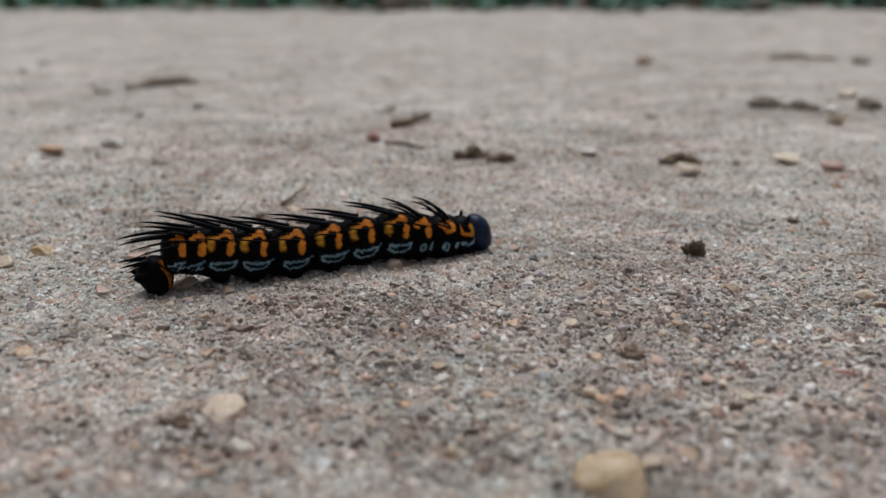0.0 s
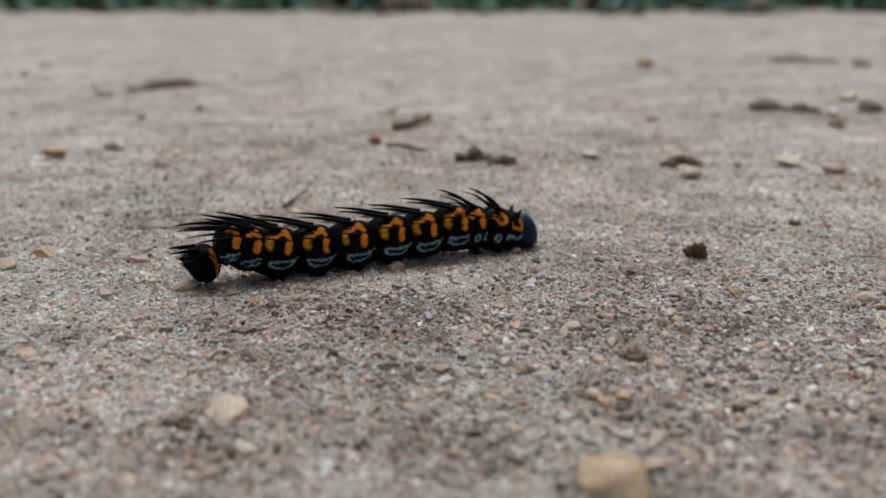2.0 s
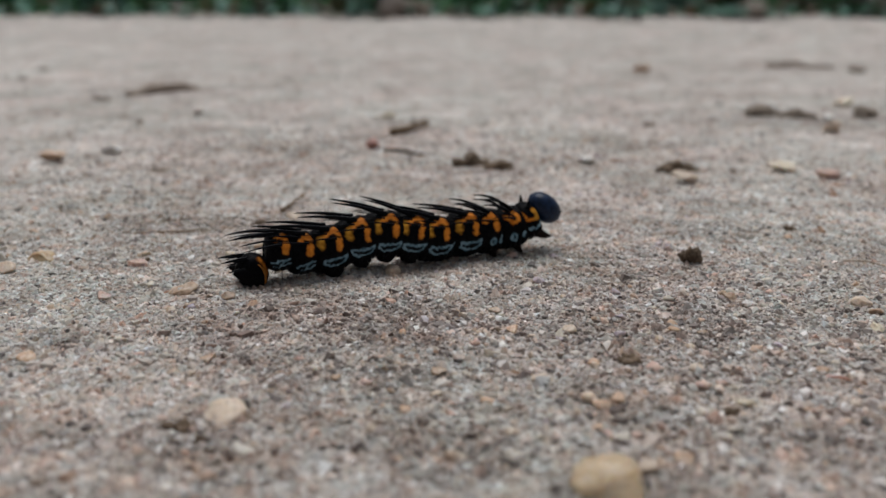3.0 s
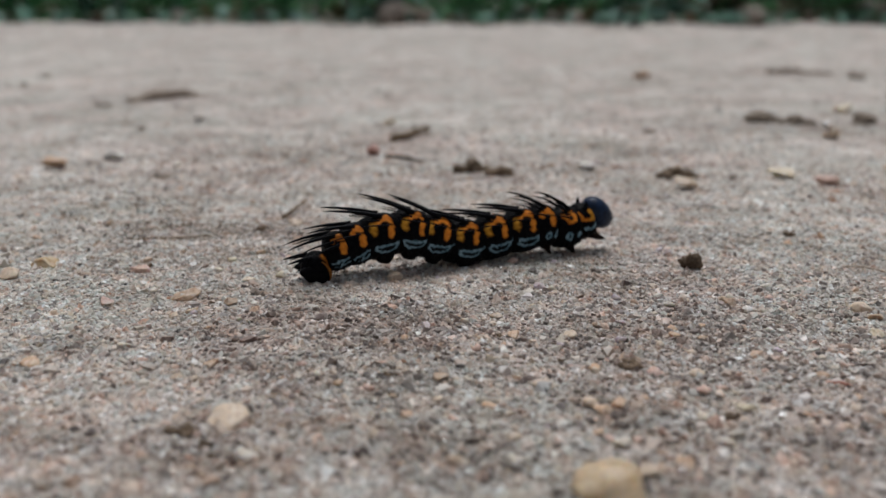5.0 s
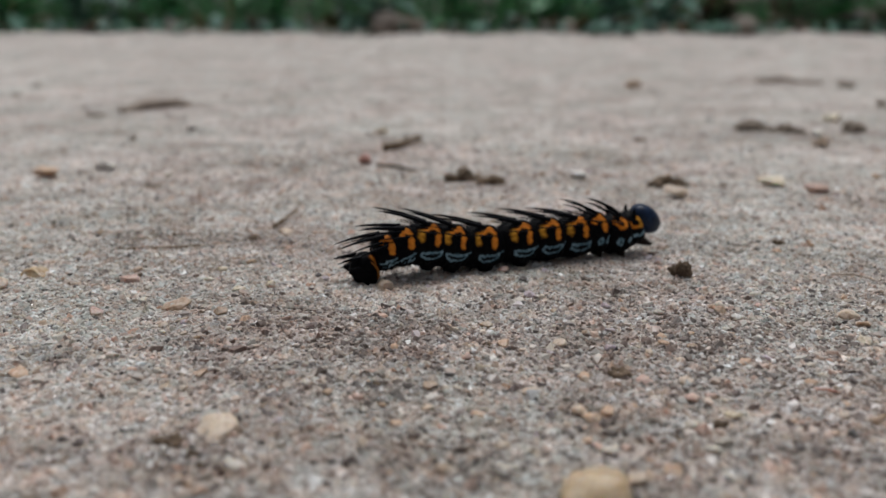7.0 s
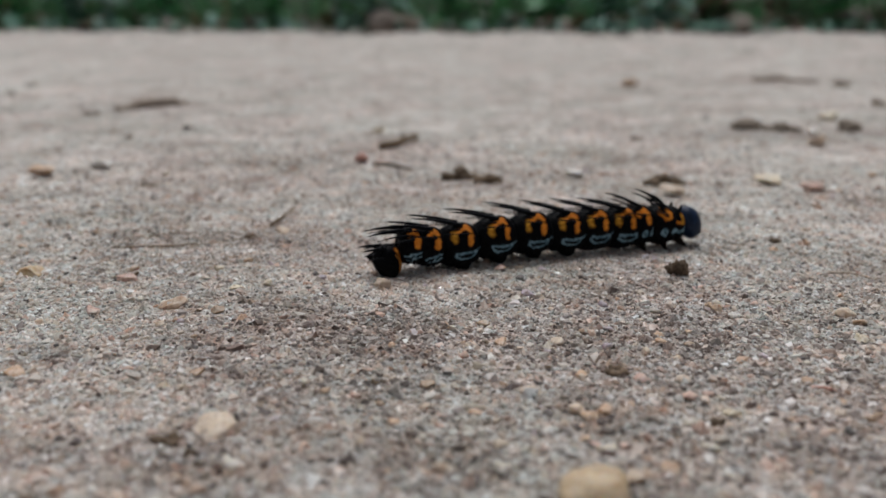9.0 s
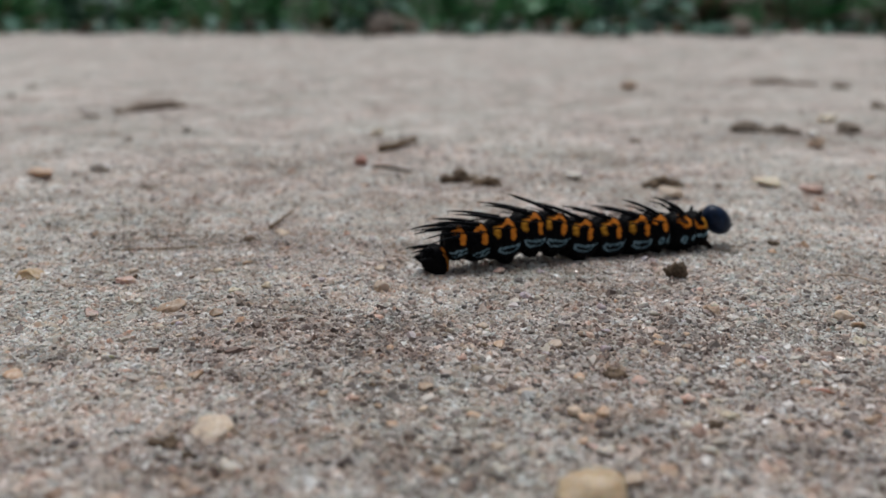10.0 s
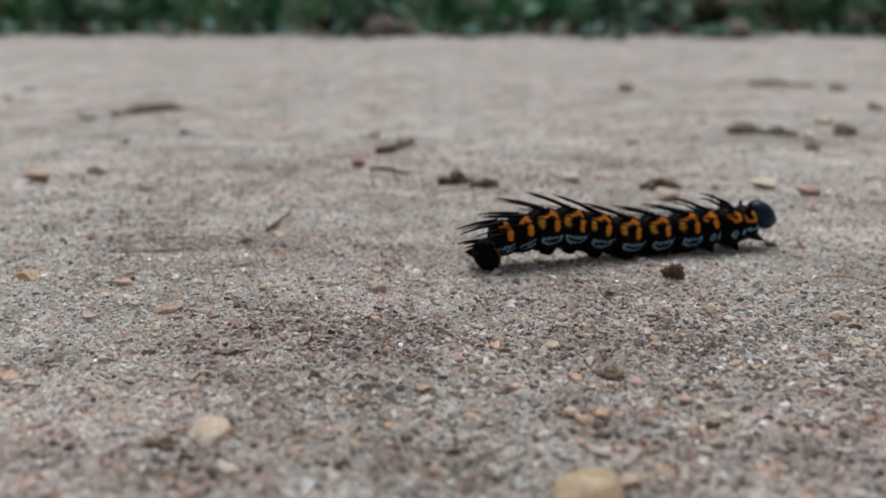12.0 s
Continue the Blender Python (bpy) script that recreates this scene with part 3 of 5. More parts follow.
anal_part = part("anal_segment", tail_mesh(), crawler, "blunt black tail end with a thin orange rim")
v, f = BALLS[3]
for side in (-1, 1):
    sv = v * np.array([1.5, 0.38, 1.38])
    tip = np.clip(-v[:, 0], 0, 1)
    sv[:, 0] += 0.45 * np.clip(-v[:, 2], 0, 1) - 0.5 * tip ** 3
    sv[:, 2] = sv[:, 2] * (1 - 0.45 * tip) + 0.45 * tip
    part("anal_proleg", mesh_of("anal_proleg", sv, f, SHIELD), anal_part, "matt black tail clasper", pose(-0.1 * MM, side * 1.32 * MM, -0.8 * MM, side * 8, 12, 0))
    rv, rf = tube([(0.85, side * 1.38, 0.62), (1.3, side * 1.5, 0.05), (1.48, side * 1.52, -0.75), (1.42, side * 1.45, -1.45), (1.05, side * 1.3, -2.0)], (0.07, 0.12, 0.14, 0.12, 0.06), 7)
    part("rim", mesh_of("rim", rv, rf, RIM), anal_part, "thin orange-brown rim")
    for x, z, length, lift in ((-0.6, 1.15, 2.4, 12), (-0.1, 1.35, 2.8, 8), (-1.1, 0.2, 1.2, 4), (0.3, 1.2, 2.6, 3)):
        part("spine", spine_mesh(length, 0.15, lift, 14, 0.12 * side), anal_part, "", pose(x * MM, side * 0.75 * MM, z * MM))


# ---- loose stones, soil and twigs on the sand ----
STONE_WORDS = {"amber": "flat translucent amber-brown pebble", "quartz": "rounded translucent yellow quartz pebble", "pink": "small pink granite chip",
               "red": "dull red stone chip", "orange": "small rusty orange stone chip", "tan": "small tan stone chip", "yellow": "pale yellow stone chip",
               "pale": "pale greyish stone chip", "white": "small milky white quartz grain", "lilac": "pale lilac stone chip", "brown": "small dark brown stone chip",
               "black": "tiny black stone grain"}
made = [0]


def pebble(x, y, width, kind, tall=0.55):
    """A stone with a few flat facets, a third of it sunk in the sand."""
    made[0] += 1
    rng = np.random.default_rng(300 + made[0])
    v, f = BALLS[3 if width > 1.4 else 2]
    out = v.copy()
    for _ in range(9 if kind == "quartz" else 8 if kind == "amber" else 14):
        n = rng.normal(size=3)
        n /= np.linalg.norm(n)
        cut = rng.uniform(0.76, 0.95) if kind == "quartz" else rng.uniform(0.42, 0.8)
        over = np.clip(out @ n - cut, 0, None)
        out -= 0.96 * over[:, None] * n
    out *= (1 + 0.14 * bumps(v, 300 + made[0], 0.9, 2) + 0.04 * bumps(v, 700 + made[0], 0.25))[:, None]
    tall *= (0.76 if kind == "amber" else 1.0) * (0.9 if y > 130 else 1.0)
    out *= np.array([0.56, rng.uniform(0.42, 0.58), 0.56 * tall * rng.uniform(0.9, 1.15)]) * width
    ob = new("pebble", mesh_of("pebble", out, f, STONES[kind]))
    low = float(relief(np.array([x]), np.array([y]))[0])
    ob.matrix_basis = pose(x * MM, y * MM, (low + (0.22 if y > 130 else 0.13 if width < 1.8 else 0.08 if width < 3.5 else 0.03) * width) * MM, rng.uniform(-9, 9), rng.uniform(-9, 9), rng.uniform(-25, 25))
    return tagged(ob, STONE_WORDS[kind] + " half sunk in sand", "pebble", "pebbles on the sand")


def soil_clump(x, y, width, dark=False):
    """A crumbly clod: many small lumps pressed into one another."""
    made[0] += 1
    rng = np.random.default_rng(600 + made[0])
    dry = y > 140 and not dark
    width *= 0.85 if y < 80 or (dry and width < 5) else 1.0
    v, f = BALLS[4 if width > 2.5 else 3]
    low = float(relief(np.array([x]), np.array([y]))[0])
    flat = 0.75 if y > 140 else 1.25 if 85 < y < 100 else 0.85
    reach = np.full(len(v), 0.1 * width)
    for k in range(14):
        a, d = rng.uniform(0, 6.283), rng.uniform(0.15, 1) ** 0.8
        c = width * np.array([0.40 * d * math.cos(a), 0.27 * d * math.sin(a), flat * rng.uniform(0.0, 0.42) * (1.1 - d)])
        r = max(width * rng.uniform(0.08, 0.19), 1.02 * 0.35 * np.linalg.norm(c))
        along = v @ c
        inside = along ** 2 - c @ c + r * r
        reach = np.maximum(reach, np.where(inside > 0, along + np.sqrt(np.clip(inside, 0, None)), 0))
    reach *= 1 + 0.14 * bumps(v, 900 + made[0], 0.3, 2) + (0.16 if y > 140 else 0.26) * bumps(v, 1900 + made[0], 0.14, 3)
    clod = v * reach[:, None] * np.array([1.0, 0.85, flat])
    ob = new("soil_clump", mesh_of("soil_clump", clod, f, DRY_SOIL if dry else SOIL))
    ob.matrix_basis = pose(x * MM, y * MM, low * MM)
    return tagged(ob, "flat crumbly grey-brown clod of dry soil" if dry else "crumbly dark brown clod of soil on sand", "soil", "soil clods")


def twig(points, thick, material, words, taper=0.5):
    made[0] += 1
    pts = np.array(points, float)
    s = np.linspace(0, 1, 15)
    line = np.stack([np.interp(s, np.linspace(0, 1, len(pts)), pts[:, k]) for k in range(3)], 1)
    line[:, 2] += relief(line[:, 0], line[:, 1])
    line += 0.3 * thick * np.stack([bumps(line, made[0] * 3 + k, 4.0) for k in range(3)], 1)
    v, f = tube(line, thick * (1 - taper * s) * (1 + 0.15 * bumps(line, made[0], 2.0)), 8)
    return tagged(new("twig", mesh_of("twig", v, f, material)), words, "twig")


pebble(-48.3, 93.3, 3.76, 'amber')
pebble(-36.3, 91.3, 2.82, 'pink')
soil_clump(-35.4, 92.9, 0.95)
pebble(-47.9, 112.6, 1.79, 'brown')
soil_clump(-25.4, 110.3, 2.00)
pebble(-21.0, 113.0, 2.45, 'tan')
pebble(-22.3, 87.4, 1.6, 'yellow')
pebble(-18.9, 88.9, 1.7, 'yellow')
pebble(-28.0, 96.2, 0.92, 'white')
pebble(-26.0, 94.8, 1.53, 'yellow')
pebble(-27.7, 81.8, 3.0, 'brown')
soil_clump(-24.7, 80.3, 0.90)
pebble(-22.6, 80.3, 1.80, 'brown')
pebble(-35.8, 80.4, 1.79, 'pink')
pebble(-23.0, 73.0, 0.77, 'brown')
pebble(-36.5, 65.4, 1.99, 'orange')
pebble(-26.8, 65.7, 1.00, 'pink')
pebble(-29.3, 62.7, 0.72, 'black')
pebble(-27.4, 62.5, 0.67, 'white')
pebble(-25.2, 62.3, 0.43, 'black')
pebble(-33.6, 60.4, 0.51, 'black')
pebble(-22.6, 62.3, 1.44, 'tan')
pebble(-16.2, 54.4, 3.9, 'tan', 0.38)
pebble(-19.4, 53.3, 0.92, 'black')
pebble(-14.2, 49.8, 2.18, 'pale')
soil_clump(-16.3, 49.6, 0.99)
pebble(-18.1, 49.0, 0.55, 'black')
pebble(-19.5, 51.8, 0.82, 'white')
pebble(-16.5, 47.3, 0.84, 'brown')
pebble(-50.6, 89.4, 3.2, 'tan')
pebble(-5.7, 88.4, 2.5, 'tan')
pebble(8.7, 94.6, 1.6, 'pink')
pebble(10.0, 83.1, 1.12, 'black')
pebble(8.1, 77.7, 0.76, 'black')
pebble(5.3, 76.5, 1.96, 'tan')
soil_clump(5.2, 71.8, 1.20)
pebble(-3.7, 70.7, 1.07, 'orange')
pebble(12.1, 71.7, 1.85, 'tan')
pebble(15.0, 74.0, 1.12, 'brown')
soil_clump(10.5, 65.6, 1.26)
pebble(13.1, 63.7, 1.33, 'orange')
pebble(-6.4, 60.2, 1.17, 'pink')
pebble(-4.1, 58.6, 0.91, 'brown')
pebble(8.2, 60.6, 1.98, 'tan')
pebble(3.6, 57.2, 1.12, 'orange')
pebble(-0.5, 58.0, 1.09, 'tan')
pebble(-3.0, 55.4, 1.13, 'orange')
soil_clump(-4.9, 63.0, 1.2)
pebble(-8.8, 60.8, 1.0, 'brown')
pebble(-10.9, 62.8, 1.2, 'pale')
pebble(12.4, 56.4, 1.55, 'orange')
pebble(11.4, 52.9, 1.05, 'orange')
pebble(5.0, 49.1, 1.50, 'pale')
pebble(1.1, 52.2, 0.54, 'white')
pebble(10.8, 45.6, 4.7, 'quartz', 0.6)
soil_clump(30.2, 92.9, 3.1)
pebble(31.0, 87.4, 1.56, 'pink')
pebble(31.8, 78.5, 1.6, 'white')
pebble(35.4, 81.9, 0.98, 'white')
pebble(30.6, 80.2, 1.45, 'brown')
pebble(43.4, 78.8, 2.6, 'tan')
pebble(44.0, 76.4, 1.62, 'brown')
pebble(41.8, 71.8, 1.76, 'yellow')
pebble(31.8, 72.7, 1.33, 'white')
pebble(17.6, 74.9, 1.13, 'lilac')
pebble(16.6, 70.1, 1.39, 'lilac')
pebble(22.1, 71.1, 1.19, 'orange')
pebble(20.2, 69.0, 1.06, 'tan')
soil_clump(16.3, 64.6, 2.9)
pebble(18.2, 63.2, 1.86, 'pink')
pebble(23.0, 60.2, 1.13, 'pink')
pebble(23.7, 56.6, 1.60, 'yellow')
pebble(14.0, 57.5, 1.62, 'orange')
pebble(12.8, 56.2, 1.15, 'brown')
pebble(34.8, 55.9, 1.42, 'brown')
pebble(31.6, 53.7, 1.20, 'black')
soil_clump(21.9, 55.2, 2.2)
soil_clump(18.2, 53.3, 1.18)
pebble(19.7, 55.1, 1.83, 'pale')
pebble(16.6, 48.8, 1.65, 'orange')
pebble(13.9, 47.3, 1.76, 'tan')
pebble(12.9, 51.0, 1.79, 'pale')
pebble(20.3, 47.6, 1.31, 'white')
pebble(12.1, 51.9, 1.07, 'pink')
# soft-coloured chips pressed into the sand between the larger stones
chips = np.random.default_rng(411)
for k in range(64):
    x, y = (chips.uniform(3, 46), chips.uniform(48, 86)) if k % 3 else (chips.uniform(-42, 4), chips.uniform(50, 100))
    if abs(x) < 0.5 * y - 3:
        pebble(x, y, chips.uniform(0.75, 1.7), ("tan", "pink", "pale", "tan", "pale", "lilac", "orange", "brown")[k % 8])
soil_clump(-106.6, 257.3, 6.01)
soil_clump(-75.3, 203.6, 3.96)
pebble(-66.6, 223.4, 3.40, 'white')
pebble(-75.2, 155.2, 4.6, 'orange')
pebble(-66.4, 162.7, 4.2, 'white')
soil_clump(-51.4, 146.4, 3.73)
soil_clump(-28.3, 146.2, 2.07)
soil_clump(-32.9, 168.9, 2.61)
pebble(-51.7, 156.4, 2.21, 'pale')
pebble(-13.8, 217.0, 3.6, 'yellow')
pebble(-17.1, 215.1, 3.0, 'white')
pebble(-14.4, 170.8, 4.3, 'red')
soil_clump(-0.5, 155.5, 2.64)
soil_clump(-173.3, 361.1, 6.13)
soil_clump(-164.1, 325.1, 4.87)
soil_clump(-18.1, 166.2, 2.11)
soil_clump(5.6, 153.0, 7.5, True)
soil_clump(11.0, 149.5, 6.5, True)
pebble(24.8, 158.1, 1.68, 'brown')
pebble(28.3, 155.3, 3.6, 'white')
pebble(21.2, 157.1, 1.56, 'brown')
soil_clump(51.8, 203.9, 4.86)
soil_clump(43.2, 147.6, 7.8, True)
pebble(42.3, 137.4, 5.0, 'tan', 0.45)
pebble(63.0, 147.2, 4.85, 'yellow')
pebble(68.6, 141.4, 4.2, 'pink')
soil_clump(86.0, 222.4, 12.0)
soil_clump(95.0, 216.9, 9.0)
soil_clump(113.5, 220.1, 10.0)
pebble(119.1, 241.3, 7.08, 'yellow')
pebble(100.0, 210.8, 5.0, 'white')
pebble(93.0, 192.7, 5.44, 'tan')
soil_clump(181.5, 360.8, 9.45)
soil_clump(155.2, 281.6, 7.83)
pebble(85.9, 360.0, 7.42, 'orange')
pebble(86.6, 155.1, 2.22, 'brown')
soil_clump(53.9, 147.3, 2.63)
soil_clump(47.9, 107.3, 2.04)
# two clods added to stand in for the dark nook beside the tan pebble
soil_clump(-19.3, 52.7, 2.8, True)
soil_clump(-17.3, 50.9, 1.8)
twig([(-23.6, 116.0, 0.4), (-22.6, 119.8, 0.8), (-21.4, 124.3, 1.1)], 0.28, WOOD, "thin dry brown twig lying on sand")
twig([(-43.1, 105.4, -0.1), (-39, 104.9, 0.12), (-35, 105.6, 0.12), (-30.6, 107.4, 0.0), (-26.0, 109.9, 0.05)], 0.2, WOOD, "thin dark half-buried root on sand")
twig([(-43.4, 109.5, -0.15), (-38, 111.5, 0.08), (-31.8, 114.1, -0.15)], 0.2, WOOD, "thin dark half-buried root on sand")
twig([(-11.2, 186.9, 0.8), (-7.5, 191.5, 1.3), (-3.6, 197.4, 1.7)], 0.85, WOOD, "short thick brown stick piece on sand", 0.1)
twig([(-101, 268, 0.6), (-94, 277, 1.6), (-84.0, 283.0, 0.8)], 2.1, DRY_WOOD, "weathered brown stick lying on sand", 0.35)
twig([(-11.9, 167.7, 0.2), (-8, 165, 0.5), (-3.6, 162.0, 0.2)], 0.5, DARK_WOOD, "short dark twig scrap on sand")
twig([(48.2, 92.6, 0.2), (50.4, 91.6, 0.5), (52.6, 90.0, 0.2)], 0.17, DRY_WOOD, "short pale brown twig scrap on sand")
twig([(150, 384, 0.4), (164, 386, 1.6), (181, 384, 0.2)], 1.7, DRY_WOOD, "weathered dark stick lying on sand")
twig([(32.2, 61.3, 0.15), (33.1, 61.0, 0.35), (34.0, 60.6, 0.2)], 0.16, STONES["red"], "tiny dark red plant sliver on sand")


# ---- weeds and grass along the far edge ----
def leaf_mesh(length, width, material, seed):
    rng = np.random.default_rng(seed)
    n, verts, faces = 9, [], []
    droop = rng.uniform(0.25, 0.6)
    for i in range(n):
        s = i / (n - 1)
        w = width * math.sin(math.pi * min(1.0, 0.06 + 0.94 * s) ** 0.8) * 0.5 + 0.2
        x, z = length * s * (1 - 0.2 * droop * s), length * (0.35 * s - droop * s * s)
        for k, lift in ((-1, 0.18), (0, 0.0), (1, 0.18)):
            verts.append((x, k * w, z + abs(k) * w * lift))
    for i in range(n - 1):
        for k in (0, 1):
            a = 3 * i + k
            faces.append((a, a + 1, a + 4, a + 3))
    m = len(verts)
    verts += [(x, y, z - 0.35) for x, y, z in verts]
    faces += [tuple(q + m for q in reversed(q4)) for q4 in faces]
    return mesh_of("leaf", verts, faces, material)


def build_weed(x, y, tall, seed, tone):
    rng = np.random.default_rng(seed)
    weed = new("weed")
    weed.matrix_basis = pose(x, y, -0.004, 0, 0, rng.uniform(0, 360))
    words = ("low dark green broad-leaved weed at the sand's edge", "low blue-green weed at the sand's edge", "low olive green weed at the sand's edge", "withered brown weed at the sand's edge")[tone]
    tagged(weed, words, "weed", "weeds along the edge")
    h = tall * 1000
    lean = rng.normal(0, 0.15, 2) * h
    v, f = tube([(0, 0, 0), (lean[0] * 0.3, lean[1] * 0.3, h * 0.5), (lean[0], lean[1], h)], (2.6, 2.0, 1.0), 6)
    part("stem", mesh_of("stem", v, f, STEM), weed)
    meshes = [leaf_mesh(rng.uniform(55, 85), rng.uniform(26, 42), LEAVES[tone], seed * 7 + k) for k in range(2)]
    count = 15
    for k in range(count):
        s = 0.04 + 0.96 * k / (count - 1)
        m = pose(lean[0] * s * s * MM, lean[1] * s * s * MM, h * s * MM, rng.uniform(-20, 20), rng.uniform(-45, 25), k * 137.5 + rng.uniform(-20, 20))
        part("leaf", meshes[k % 2], weed, "", m)


def build_grass():
    rng = np.random.default_rng(77)
    verts, faces = [], []
    for _ in range(3600):
        x = rng.uniform(-1900, 1900)
        y = 1420 - 0.035 * x + abs(rng.normal(0, 1)) * 420 + rng.normal(0, 30)
        h, w, a = rng.uniform(60, 210), rng.uniform(2.5, 6.0), rng.uniform(0, 6.283)
        bend = rng.uniform(0.2, 0.9) * h
        c, s, m = math.cos(a), math.sin(a), len(verts)
        for i in range(5):
            q = i / 4
            ww, out, up = w * (1 - q) ** 0.7 * 0.5 + 0.15, bend * q * q, h * q * (1 - 0.25 * q) - 8
            verts += [(x + c * out - s * ww, y + s * out + c * ww, up), (x + c * out + s * ww, y + s * out - c * ww, up)]
        faces += [(m + 2 * i, m + 2 * i + 1, m + 2 * i + 3, m + 2 * i + 2) for i in range(4)]
    me = mesh_of("grass", verts, np.array(faces), BLADES)
    return tagged(new("grass", me), "dense dark green grass along the far edge", "grass", kind="stuff")


def fallen_leaf(x, y, length, tone, seed):
    me = leaf_mesh(length, length * 0.55, LEAVES[tone], seed)
    ob = new("fallen_leaf", me)
    turn = random.Random(seed)
    ob.matrix_basis = pose(x, y, 0.006, turn.uniform(-25, 25), turn.uniform(-60, -20), turn.uniform(0, 360))
    words = {1: "pale blue-green fallen leaf at the sand's edge", 2: "olive fallen leaf at the sand's edge", 3: "dry brown fallen leaf at the sand's edge"}[tone]
    return tagged(ob, words, "leaf", "fallen leaves along the edge")


def edge_stone(x, y, width, seed):
    rng = np.random.default_rng(seed)
    v, f = BALLS[3]
    out = v * (1 + 0.16 * bumps(v, seed, 0.9) + 0.05 * bumps(v, seed + 1, 0.25))[:, None] * np.array([0.5, 0.4, 0.36]) * width
    ob = new("stone", mesh_of("stone", out, f, STONES["edge"]))
    ob.matrix_basis = pose(x, y, 0.22 * width * MM, 0, 0, rng.uniform(0, 360))
    return tagged(ob, "weathered grey-brown stone at the sand's edge", "stone", "stones along the edge")


build_grass()
for k in range(54):
    turn = random.Random(900 + k)
    x = -1.1 + 2.2 * ((k * 0.618 + 0.3) % 1.0)
    fallen_leaf(x, 1.335 - 0.035 * x + turn.uniform(-0.03, 0.09), turn.uniform(28, 62), (1, 3, 1, 2, 3)[k % 5], 900 + k)
for k in range(170):
    turn = random.Random(1200 + k)
    x = -1.0 + 2.0 * ((k * 0.618 + 0.1) % 1.0)
    fallen_leaf(x, 1.325 - 0.035 * x + turn.uniform(-0.05, 0.06), turn.uniform(14, 36), (1, 1, 3, 1, 1)[k % 5], 1200 + k)
edge_stone(-0.075, 1.33, 62, 71)
edge_stone(-0.03, 1.36, 44, 72)
edge_stone(0.50, 1.36, 50, 73)
edge_stone(0.70, 1.40, 74, 74)
edge_stone(-0.42, 1.37, 36, 75)
edge_stone(0.22, 1.37, 40, 76)
rng = np.random.default_rng(5)
for k in range(110):
    x = -1.6 + 3.2 * ((k * 0.618) % 1.0)
    y = 1.385 - 0.035 * x + 0.75 * (k / 110.0) ** 1.6 + rng.uniform(-0.02, 0.06)
    tone = 2 + (k % 3 == 0) if (x > 0.42 and k % 2) else ((1 if k % 3 == 1 else 3 if k % 7 == 0 else 0) if k < 45 else 0)
    build_weed(x, y, rng.uniform(0.05, 0.14) if k < 45 else rng.uniform(0.16, 0.34), 500 + k, tone)


# ---- movement ----
def ground_pose(x, y, turn):
    return pose(x * MM, y * MM, 0, 0, 0, turn)


def joint(x, y, z, pitch, turn):
    return pose(x * MM, y * MM, z * MM, 0, -pitch, turn)


